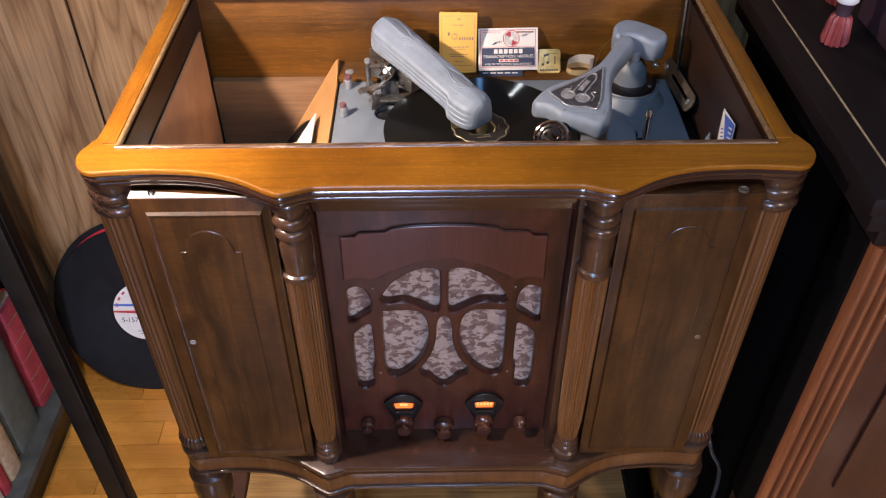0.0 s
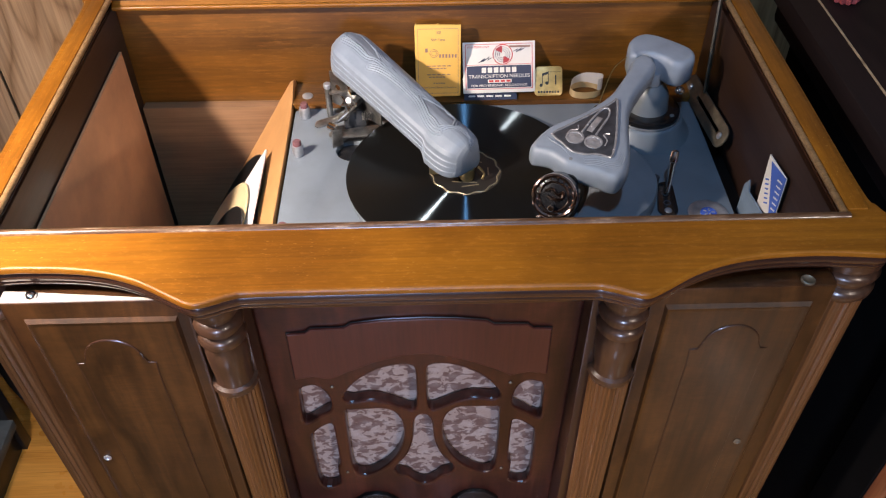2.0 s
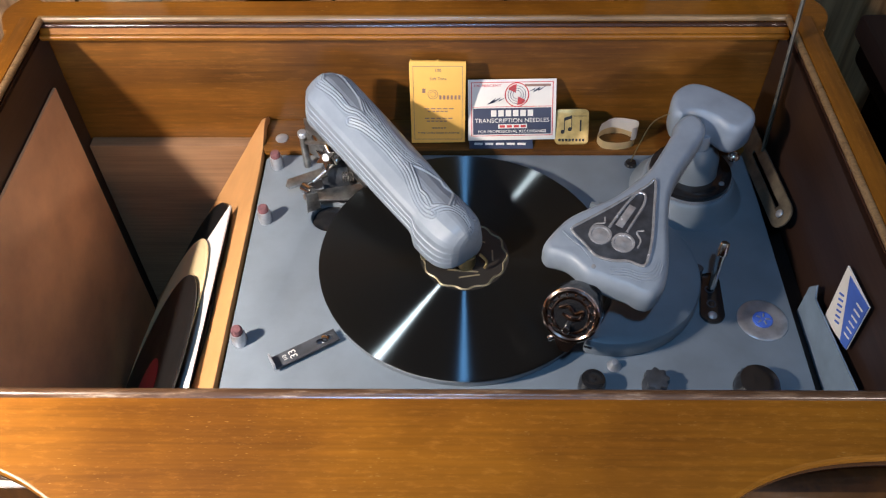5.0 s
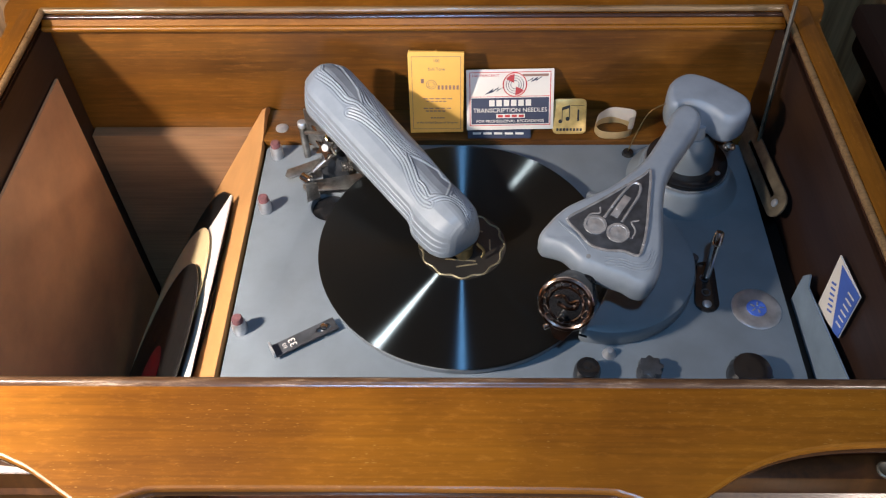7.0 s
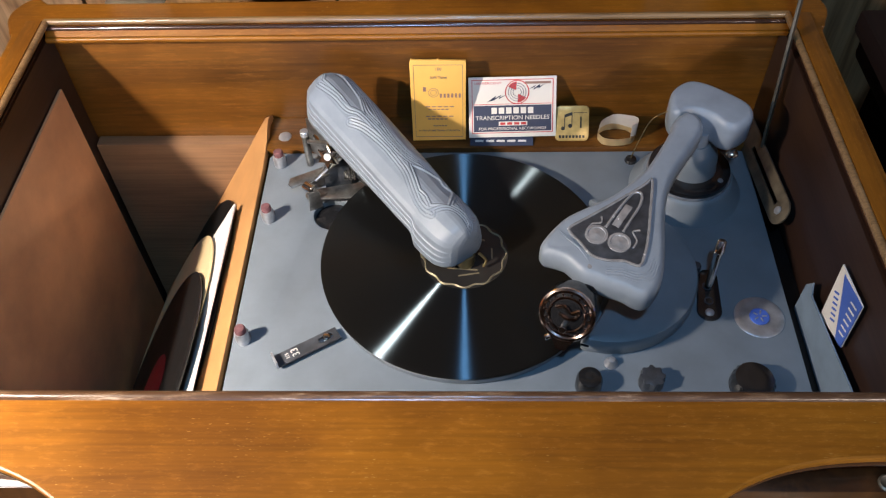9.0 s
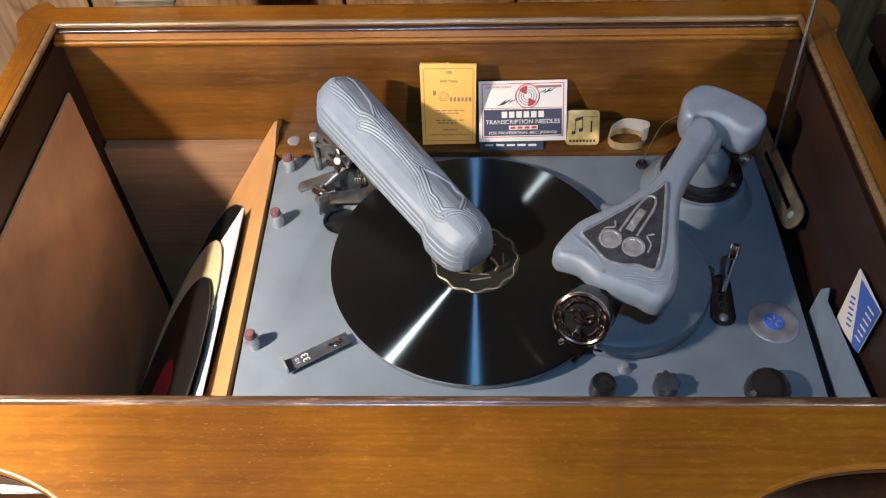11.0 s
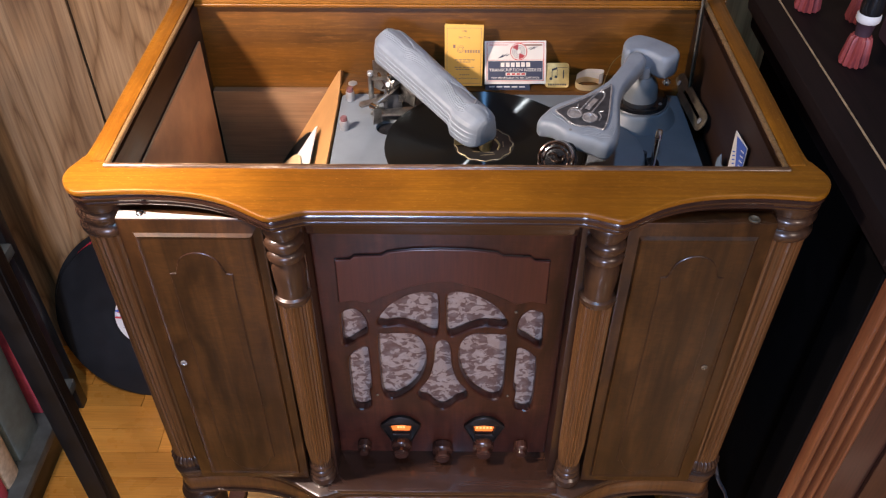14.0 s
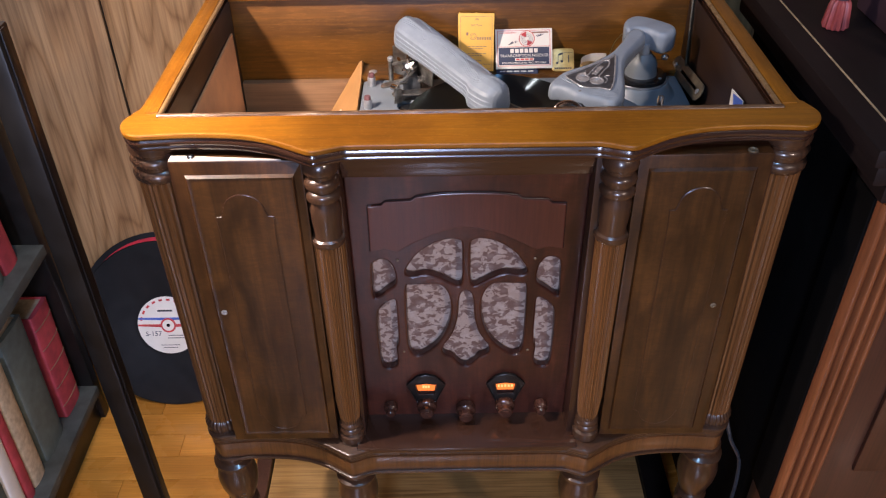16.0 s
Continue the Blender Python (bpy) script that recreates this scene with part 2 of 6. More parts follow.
CAP_WOOD = wood("turned_dark_walnut", (0.034, 0.017, 0.010), (0.072, 0.034, 0.018), "z", 0.28, 0.3, 1.0, 0, 0.4, 0.4)
REED_WOOD = wood("reeded_mahogany", (0.14, 0.042, 0.018), (0.30, 0.10, 0.036), "z", 0.32, 0.25, 1.0, 0, 0.5, 0.4)
PLAQUE_WOOD = wood("red_veneer", (0.060, 0.016, 0.011), (0.105, 0.029, 0.018), "z", 0.34, 0.15, 1.0, 0, 0.4, 0.3)
RED_WOOD = wood("mahogany_panel", (0.036, 0.0105, 0.008), (0.070, 0.021, 0.0138), "z", 0.30, 0.14, 1.0, 0, 0.4, 0.35)
DOOR_WOOD = wood("door_walnut", (0.019, 0.0090, 0.0042), (0.078, 0.032, 0.0095), "z", 0.32, 0.12, 0.8, 0, 0.85, 0.35)
INNER_WOOD = wood("inner_dark_walnut", (0.022, 0.011, 0.008), (0.042, 0.021, 0.014), "y", 0.4, 0.15, 1.0, 0, 0.4, 0.4)
BARE_WOOD = plain("bare_wood_edge", (0.45, 0.40, 0.34), 0.7, 0, 0, 0.15, 60)
EDGE_WOOD = wood("rubbed_edge", (0.10, 0.050, 0.016), (0.33, 0.20, 0.09), "x", 0.28, 0.3, 2.0, 0, 0.5, 0.5)
WORN_WOOD = plain("worn_wood_edge", (0.42, 0.30, 0.17), 0.55, 0, 0, 0.5, 60)
OLD_BOARD = wood("scuffed_board", (0.25, 0.125, 0.036), (0.52, 0.31, 0.115), "x", 0.42, 0.1, 0.7, 0, 0.7, 0.5)
FLOOR_WOOD = wood("oak_floor", (0.46, 0.175, 0.022), (0.80, 0.375, 0.070), "x", 0.26, 0.3, 1.0, 0.3, 0.25, 0.25)
WALL_WOOD = wood("wall_panelling", (0.24, 0.125, 0.052), (0.56, 0.335, 0.160), "z", 0.5, 0.05, 0.55, 0.12, 0.25, 0.42)
RIGHT_WOOD = wood("old_mahogany", (0.038, 0.012, 0.008), (0.080, 0.027, 0.015), "z", 0.4, 0.15, 1.0, 0, 0.5, 0.4)
# top, cornice, pilaster head and plinth: far darker than the front's mahogany
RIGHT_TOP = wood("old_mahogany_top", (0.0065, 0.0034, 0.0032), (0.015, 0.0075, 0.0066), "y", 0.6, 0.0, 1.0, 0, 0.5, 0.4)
BLACK_WOOD = plain("black_lacquer", (0.006, 0.0055, 0.0055), 0.35, 0, 0.05, 0.4, 30)
GREY = plain("grey_enamel", (0.163, 0.190, 0.218), 0.42, 0, 0.0, 0.14, 26)
ARM_GREY = plain("grey_crackle_enamel", (0.215, 0.250, 0.295), 0.4, 0, 0.0, 0.12, 60)
STEEL = plain("dull_nickel", (0.52, 0.535, 0.57), 0.34, 0.72, 0, 0.3, 80)
CHROME = plain("chrome", (0.75, 0.74, 0.72), 0.12, 1.0, 0, 0.1, 60)
PEWTER = plain("dark_pewter", (0.060, 0.066, 0.078), 0.3, 0.35, 0, 0.4, 120)
BRONZE = plain("oxidised_copper", (0.66, 0.50, 0.43), 0.16, 1.0, 0, 0.6, 90)
# near-black that puts the shade between the two cabinets into the colour
SHADE_BLACK = plain("painted_shade_black", (0.0022, 0.0020, 0.0020), 0.8, 0, 0, 0.3, 30)
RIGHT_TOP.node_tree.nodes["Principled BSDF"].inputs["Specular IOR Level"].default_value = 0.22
TIN_GOLD = plain("gold_tin", (0.50, 0.36, 0.13), 0.35, 0.3, 0, 0.3, 120)
SHADE_BLACK.node_tree.nodes["Principled BSDF"].inputs["Specular IOR Level"].default_value = 0.08
BLACK_WOOD.node_tree.nodes["Principled BSDF"].inputs["Specular IOR Level"].default_value = 0.3
GUNMETAL = plain("dark_gunmetal", (0.075, 0.080, 0.090), 0.4, 0.35, 0, 0.3, 90)
POLISHED = plain("rubbed_pewter", (0.50, 0.52, 0.55), 0.25, 0.6, 0, 0.3, 120)
LINKAGE = plain("worn_linkage_steel", (0.34, 0.33, 0.31), 0.3, 0.9, 0, 0.5, 90)
BRASS = plain("old_brass", (0.40, 0.32, 0.16), 0.38, 0.9, 0, 0.4, 70)
AGED = plain("tarnished_steel", (0.20, 0.165, 0.115), 0.45, 0.7, 0, 0.4, 70)
BAKELITE = plain("brown_bakelite", (0.045, 0.018, 0.012), 0.22, 0, 0.3, 0.4, 90)
BLACK = plain("black_bakelite", (0.012, 0.012, 0.013), 0.2, 0, 0.3, 0.3, 60)
IRON = plain("blackened_escutcheon", (0.024, 0.022, 0.022), 0.35, 0.6, 0, 0.4, 100)
RED_FELT = plain("red_felt", (0.16, 0.065, 0.07), 0.85, 0, 0, 0.3, 300)
LABEL_RED = plain("red_label", (0.40, 0.015, 0.030), 0.4)
LABEL_DARK = plain("dark_label", (0.020, 0.018, 0.016), 0.4)
GOLD = plain("gilt_print", (0.27, 0.225, 0.14), 0.45, 0.4)
PAPER = plain("white_paper", (0.72, 0.69, 0.64), 0.8, 0, 0, 0.06)
CREAM = plain("cream_paper", (0.60, 0.46, 0.25), 0.8, 0, 0, 0.1)
YELLOW = plain("yellow_paper", (0.80, 0.46, 0.10), 0.75, 0, 0, 0.06)
INK_BLUE = plain("blue_black_ink", (0.035, 0.045, 0.085), 0.6)
INK_RED = plain("red_ink", (0.55, 0.05, 0.05), 0.6)
INK_BROWN = plain("faded_violet_ink", (0.30, 0.18, 0.14), 0.7)
TAN = plain("tan_leathercloth", (0.43, 0.215, 0.075), 0.6, 0, 0, 0.14, 30, 0.15)
FELT = plain("brown_board_lining", (0.62, 0.32, 0.155), 0.8, 0, 0, 0.25, 14, 0.15)
DARK_BOARD = wood("bin_board", (0.22, 0.115, 0.055), (0.34, 0.185, 0.092), "x", 0.6, 0, 1.0, 0, 0.4, 0.3)
BLUE_CARD = plain("grey_blue_card", (0.17, 0.23, 0.30), 0.7)
BLUE_INK = plain("blue_print", (0.06, 0.13, 0.50), 0.6)
DOLL_RED = plain("dull_red_plastic", (0.30, 0.055, 0.050), 0.45)
PURPLE = plain("dark_purple_box", (0.055, 0.028, 0.038), 0.5)
SHELF_PAINT = plain("dark_green_paint", (0.055, 0.065, 0.065), 0.6, 0, 0, 0.4, 40)
BOOK_RED = plain("red_cloth", (0.40, 0.045, 0.060), 0.7, 0, 0, 0.3, 50)
BOOK_GREEN = plain("grey_green_cloth", (0.09, 0.115, 0.105), 0.75, 0, 0, 0.3, 50)
BOOK_PAGES = plain("old_pages", (0.48, 0.38, 0.26), 0.85, 0, 0, 0.3, 90)
PLASTER = plain("grey_painted_plaster", (0.10, 0.10, 0.11), 0.9, 0, 0, 0.08, 6)


def shellac():
    """Grooved disc: gloss stretched across the grooves, so lights draw radial streaks."""
    m, nt, b = material("black_shellac", (0.006, 0.0055, 0.005), 0.16, 0, 0, 1.0)
    co = nt.nodes.new("ShaderNodeTexCoord")
    flat = nt.nodes.new("ShaderNodeVectorMath")
    flat.operation = "MULTIPLY"
    flat.inputs[1].default_value = (1, 1, 0)
    nt.links.new(co.outputs["Object"], flat.inputs[0])
    ln = nt.nodes.new("ShaderNodeVectorMath")
    ln.operation = "LENGTH"
    nt.links.new(flat.outputs[0], ln.inputs[0])
    tg = nt.nodes.new("ShaderNodeTangent")
    tg.direction_type, tg.axis = "RADIAL", "Z"
    gl = nt.nodes.new("ShaderNodeBsdfAnisotropic")
    gl.distribution = "GGX"
    gl.inputs["Color"].default_value = (0.62, 0.84, 1.0, 1)
    gl.inputs["Anisotropy"].default_value = 0.86
    nrm = nt.nodes.new("ShaderNodeVectorMath")
    nrm.operation = "NORMALIZE"
    nt.links.new(flat.outputs[0], nrm.inputs[0])
    lean = nt.nodes.new("ShaderNodeVectorMath")
    lean.operation = "MULTIPLY_ADD"
    lean.inputs[1].default_value = (0.42, 0.42, 0.0)
    lean.inputs[2].default_value = (0, 0, 1)
    nt.links.new(nrm.outputs[0], lean.inputs[0])
    tilt_n = nt.nodes.new("ShaderNodeVectorMath")
    tilt_n.operation = "NORMALIZE"
    nt.links.new(lean.outputs[0], tilt_n.inputs[0])
    nt.links.new(tilt_n.outputs[0], gl.inputs["Normal"])
    nt.links.new(tg.outputs[0], gl.inputs["Tangent"])
    mx = nt.nodes.new("ShaderNodeMixShader")
    mx.inputs[0].default_value = 0.085
    nt.links.new(b.outputs[0], mx.inputs[1])
    nt.links.new(gl.outputs[0], mx.inputs[2])
    nt.links.new(mx.outputs[0], nt.nodes["Material Output"].inputs["Surface"])
    b.inputs["Specular IOR Level"].default_value = 0.0
    nz = nt.nodes.new("ShaderNodeTexNoise")
    nz.noise_dimensions = "1D"
    nz.inputs["Scale"].default_value = 700
    nz.inputs["Detail"].default_value = 5
    nt.links.new(ln.outputs["Value"], nz.inputs["W"])
    r2 = nt.nodes.new("ShaderNodeMapRange")
    r2.inputs["From Min"].default_value, r2.inputs["From Max"].default_value = 0.3, 0.7
    r2.inputs["To Min"].default_value, r2.inputs["To Max"].default_value = 0.30, 0.39
    nt.links.new(nz.outputs["Fac"], r2.inputs["Value"])
    nt.links.new(r2.outputs["Result"], gl.inputs["Roughness"])
    return m


def brocade():
    """Grille cloth: woven leaves in grey-brown and silver."""
    m, nt, b = material("brocade", (0.3, 0.27, 0.25), 0.75)
    co = nt.nodes.new("ShaderNodeTexCoord")
    mp = nt.nodes.new("ShaderNodeMapping")
    mp.inputs["Scale"].default_value = (75, 75, 105)
    vo = nt.nodes.new("ShaderNodeTexVoronoi")
    vo.inputs["Scale"].default_value = 1.0
    nt.links.new(co.outputs["Object"], mp.inputs["Vector"])
    nt.links.new(mp.outputs["Vector"], vo.inputs["Vector"])
    f, _ = noise_at(nt, 88, 3, (1, 1, 1.2), 0.55, 0.7)
    c = ramp(nt, f, [(0.46, (0.15, 0.070, 0.050)), (0.51, (0.44, 0.325, 0.265))])
    c2 = ramp(nt, vo.outputs["Distance"], [(0.2, (0.46, 0.42, 0.385)), (0.6, (0.20, 0.15, 0.125))])
    c = mix(nt, c, c2, 0.22)
    g, _ = noise_at(nt, 1400, 2)
    c = mix(nt, c, ramp(nt, g, [(0.3, (0.6, 0.6, 0.6)), (0.7, (1.0, 1.0, 1.0))]), 0.7, "MULTIPLY")
    nt.links.new(c, b.inputs["Base Color"])
    bump(nt, b, g, 0.4, 0.0008)
    return m


def glowing(name, colour, strength):
    m, nt, b = material(name, colour, 0.4)
    b.inputs["Emission Color"].default_value = (*colour, 1)
    b.inputs["Emission Strength"].default_value = strength
    return m


def fleck(m, colour, amount, scale):
    """Short bright flecks and dull patches of old varnish over a wood."""
    nt = m.node_tree
    b = nt.nodes["Principled BSDF"]
    old = b.inputs["Base Color"].links[0].from_socket
    f, _ = noise_at(nt, 1.0, 4, scale, 0.7)
    g, _ = noise_at(nt, 9.0, 4)
    c = mix(nt, old, colour, ramp(nt, f, [(0.52, (0.0, 0.0, 0.0)), (0.72, (amount, amount, amount))]))
    c = mix(nt, c, ramp(nt, g, [(0.35, (0.58, 0.50, 0.46)), (0.65, (1.10, 1.04, 0.98))]), 0.85, "MULTIPLY")
    nt.links.new(c, b.inputs["Base Color"])


def scratched(m, colour, amount, scale):
    """Fine pale nicks and rubbed dust, thinly strewn over a polished wood."""
    nt = m.node_tree
    b = nt.nodes["Principled BSDF"]
    old = b.inputs["Base Color"].links[0].from_socket
    f, _ = noise_at(nt, 1.0, 2, scale, 0.5)
    g, _ = noise_at(nt, 14.0, 3)
    nicks = ramp(nt, f, [(0.66, (0.0, 0.0, 0.0)), (0.74, (amount, amount, amount))])
    where = ramp(nt, g, [(0.42, (0.0, 0.0, 0.0)), (0.62, (1.0, 1.0, 1.0))])
    nt.links.new(mix(nt, old, colour, mix(nt, nicks, where, 1.0, "MULTIPLY")), b.inputs["Base Color"])


def cathedral(m):
    """Arched growth rings and knots printed on panelling."""
    nt = m.node_tree
    b = nt.nodes["Principled BSDF"]
    old = b.inputs["Base Color"].links[0].from_socket
    co = nt.nodes.new("ShaderNodeTexCoord")
    mp = nt.nodes.new("ShaderNodeMapping")
    mp.inputs["Scale"].default_value = (1.0, 1.0, 0.16)
    nt.links.new(co.outputs["Object"], mp.inputs["Vector"])
    big = nt.nodes.new("ShaderNodeTexNoise")
    big.inputs["Scale"].default_value, big.inputs["Detail"].default_value = 5.5, 2.6
    nt.links.new(mp.outputs["Vector"], big.inputs["Vector"])
    rings = nt.nodes.new("ShaderNodeMath")
    rings.operation = "MULTIPLY"
    rings.inputs[1].default_value = 30.0
    nt.links.new(big.outputs["Fac"], rings.inputs[0])
    fr = nt.nodes.new("ShaderNodeMath")
    fr.operation = "PINGPONG"
    fr.inputs[1].default_value = 1.0
    nt.links.new(rings.outputs[0], fr.inputs[0])
    c = mix(nt, old, ramp(nt, fr.outputs[0], [(0.0, (0.36, 0.25, 0.16)), (0.22, (0.74, 0.66, 0.56)), (0.6, (0.96, 0.94, 0.92)), (1.0, (1.0, 1.0, 1.0))]), 0.62, "MULTIPLY")
    nt.links.new(c, b.inputs["Base Color"])


for w in (TOP_WOOD, TOP_WOOD_Y):
    w.node_tree.nodes["Principled BSDF"].inputs["Specular IOR Level"].default_value = 0.32
    fleck(w, (0.46, 0.20, 0.03), 0.28, (90, 330, 330) if w is TOP_WOOD else (330, 90, 330))
    scratched(w, (0.50, 0.29, 0.09), 0.5, (260, 900, 900) if w is TOP_WOOD else (900, 260, 900))


def figured(m):
    """Flame figure of a crotch veneer: broad dark and tawny clouds crossed by ripples."""
    nt = m.node_tree
    b = nt.nodes["Principled BSDF"]
    old = b.inputs["Base Color"].links[0].from_socket
    f, _ = noise_at(nt, 1.0, 3, (26, 26, 7), 0.5, 1.5)
    g, _ = noise_at(nt, 1.0, 3, (40, 40, 130), 0.5, 2.0)
    c = mix(nt, old, ramp(nt, f, [(0.35, (0.50, 0.44, 0.44)), (0.62, (1.30, 1.22, 1.05))]), 0.9, "MULTIPLY")
    c = mix(nt, c, ramp(nt, g, [(0.4, (0.80, 0.78, 0.76)), (0.62, (1.12, 1.10, 1.05))]), 0.8, "MULTIPLY")
    nt.links.new(c, b.inputs["Base Color"])


figured(DOOR_WOOD)
figured(RED_WOOD)
fleck(BACK_WOOD, (0.33, 0.15, 0.03), 0.35, (40, 250, 250))
cathedral(WALL_WOOD)


def worn_bead():
    """Dark varnish rubbed through to pale wood in patches."""
    m, nt, b = material("worn_bead", (0.1, 0.06, 0.03), 0.3, 0, 0.2)
    f, _ = noise_at(nt, 1.0, 5, (28, 200, 200), 0.75)
    c = ramp(nt, f, [(0.48, (0.070, 0.034, 0.016)), (0.60, (0.15, 0.085, 0.045)), (0.74, (0.40, 0.30, 0.21))])
    nt.links.new(c, b.inputs["Base Color"])
    bump(nt, b, f, 0.3, 0.0008)
    return m


WORN_BEAD = worn_bead()
VINYL = plain("dull_black_vinyl", (0.008, 0.0076, 0.0078), 0.40, 0, 0, 0.3, 30)
VINYL.node_tree.nodes["Principled BSDF"].inputs["Specular IOR Level"].default_value = 0.3
SHELLAC = shellac()
BROCADE = brocade()
DIAL_GLOW = glowing("lit_dial", (1.0, 0.22, 0.035), 0.75)
DIAL_PRINT = glowing("lit_dial_print", (1.0, 0.50, 0.16), 0.9)

# ---- the room ----
WALL_Y = 0.66
floor = tagged(part("floor", box((-2.2, -3.0, -0.08), (2.2, WALL_Y + 0.1, -0.004)), FLOOR_WOOD), "honey oak strip floor, glossy and scuffed", "floor", kind="structure")
wall_back = tagged(part("wall_north", box((-2.2, WALL_Y + 0.008, -0.08), (2.2, WALL_Y + 0.12, 2.5)), BLACK_WOOD), "wall clad in light wood-grain panelling", "wall", kind="structure")
# unseen walls and ceiling added to close the room; dark grey keeps bounce low
for nm, lo, hi in (("wall_west", (-2.3, -3.1, -0.08), (-2.2, WALL_Y + 0.12, 2.5)), ("wall_east", (2.2, -3.1, -0.08), (2.3, WALL_Y + 0.12, 2.5)),
                   ("wall_south", (-2.3, -3.2, -0.08), (2.3, -3.1, 2.5)), ("ceiling", (-2.3, -3.2, 2.5), (2.3, WALL_Y + 0.12, 2.6))):
    tagged(part(nm, box(lo, hi), PLASTER), "plain grey unseen surface added to close the room and limit bounce", nm.split("_")[0], kind="structure")

# ---- the radio-phonograph cabinet ----
RIM = 0.952
cabinet = thing("phonograph_cabinet", (0, 0.25, 0), "dark walnut console radio-phonograph cabinet with open top", "cabinet")


def scallop(grow=0.0, back=0.478, set_back=0.0):
    """The plan of the top: a straight middle, a horn before each middle post, hollow bays, bulging corners."""
    half = [(0.0, -0.0015), (0.115, -0.002), (0.135, -0.004), (0.150, -0.0095), (0.1635, -0.0125), (0.177, -0.006), (0.190, 0.002), (0.207, 0.0115), (0.232, 0.0205),
            (0.262, 0.0255), (0.300, 0.027), (0.335, 0.0245), (0.350, 0.0235), (0.361, 0.0295), (0.3695, 0.044), (0.3700, 0.059), (0.3625, 0.078), (0.358, 0.100), (0.358, 0.25)]
    half += [(x, 0.512 - y) for x, y in half[::-1] if 0.335 < x and y < 0.2]
    pts = [Vector((x, y, 0)) for x, y in half]
    fine = spline(pts, 4)
    fine[-1:] = []
    fine.append(Vector((0.34, back, 0)))
    pts = [Vector((p.x + 0.003, p.y + set_back, 0)) for p in fine] + [Vector((0.003 - p.x, p.y + set_back, 0)) for p in fine[::-1] if p.x > 1e-5]
    if not grow:
        return [(p.x, p.y) for p in pts]
    out, n = [], len(pts)
    for i, p in enumerate(pts):
        d = (pts[(i + 1) % n] - pts[i - 1]).normalized()
        q = p + grow * Vector((d.y, -d.x, 0))
        if min((q - r).length for r in pts) > abs(grow) * 0.97:
            out.append((q.x, q.y))
    return out


HOLE = [(-0.3305, 0.0655), (0.3375, 0.0655), (0.3375, 0.452), (-0.3315, 0.452)]
BIG_HOLE = [(-0.3375, 0.060), (0.3425, 0.060), (0.3425, 0.458), (-0.3375, 0.458)]
top = part("top_frame", plate([scallop(), HOLE], RIM - 0.0065, RIM, 0.0018), TOP_WOOD, cabinet, "honey-brown polished walnut rim", 20)
part("moulding", plate([scallop(-0.0010), BIG_HOLE], RIM - 0.0165, RIM - 0.0064, 0.0042), DARK_WOOD_X, cabinet)
part("moulding", plate([scallop(-0.0042), BIG_HOLE], RIM - 0.0225, RIM - 0.0163, 0.0026), DARK_WOOD_X, cabinet)
part("worn_edge", rod((-0.333, 0.0660, RIM - 0.0010), (0.340, 0.0660, RIM - 0.0010), 0.0036, 12), WORN_BEAD, cabinet, "dark bead worn pale along the inner edge")
for x in (-0.3312, 0.3372):
    part("inner_bead", rod((x, 0.066, RIM - 0.0014), (x, 0.452, RIM - 0.0014), 0.0030, 10), EDGE_WOOD, cabinet)
for x0, x1 in ((-0.3480, -0.3335), (0.3395, 0.3560)):
    part("inner_lip", box((x0, 0.072, RIM - 0.0010), (x1, 0.4500, RIM + 0.0016), 0.0012), TOP_WOOD_Y, cabinet)
# moulded rebate along the back of the opening: bead, sloping flat, bead
for y, z, r, mat in ((0.4515, RIM - 0.0015, 0.0030, EDGE_WOOD), (0.4475, RIM - 0.0060, 0.0022, DARK_WOOD_X), (0.4415, RIM - 0.0140, 0.0026, TOP_WOOD)):
    part("rebate_bead", rod((-0.333, y, z), (0.339, y, z), r, 12), mat, cabinet)
part("rebate", loft([[Vector((x, y, z)) for y, z in ((0.4600, RIM - 0.0070), (0.4480, RIM - 0.0070), (0.4418, RIM - 0.0125), (0.4412, RIM - 0.0175), (0.4600, RIM - 0.0175))] for x in (-0.333, 0.339)]), TOP_WOOD, cabinet)

# walls of the box
for x0, x1 in ((-0.352, -0.341), (0.344, 0.352)):
    part("side_panel", box((x0, 0.075, 0.45), (x1, 0.462, RIM - 0.03), 0.002), DARK_WOOD, cabinet)
part("back_panel", box((-0.341, 0.459, 0.45), (0.344, 0.472, RIM - 0.0185), 0.001), BACK_WOOD, cabinet, "warm brown back board of the well")
part("bottom_panel", box((-0.350, 0.06, 0.452), (0.350, 0.47, 0.464), 0.001), DARK_WOOD_X, cabinet)
part("inner_lining", box((0.3385, 0.070, 0.78), (0.3435, 0.457, RIM - 0.018), 0.001), INNER_WOOD, cabinet)
part("inner_lining", box((-0.3405, 0.070, 0.50), (-0.3355, 0.457, RIM - 0.018), 0.001), INNER_WOOD, cabinet)
part("inner_lining", box((-0.3355, 0.0685, 0.80), (0.3385, 0.0745, RIM - 0.018), 0.001), INNER_WOOD, cabinet)
part("bin_front", box((-0.3355, 0.0720, 0.50), (-0.1525, 0.0790, 0.7995), 0.001), INNER_WOOD, cabinet)
part("board_support", box((-0.1455, 0.0745, 0.79), (0.338, 0.4425, 0.8125), 0.001), BLACK_WOOD, cabinet)
part("back_ledge", box((-0.148, 0.4125, 0.80), (0.338, 0.4585, 0.8265), 0.002), BACK_WOOD, cabinet)
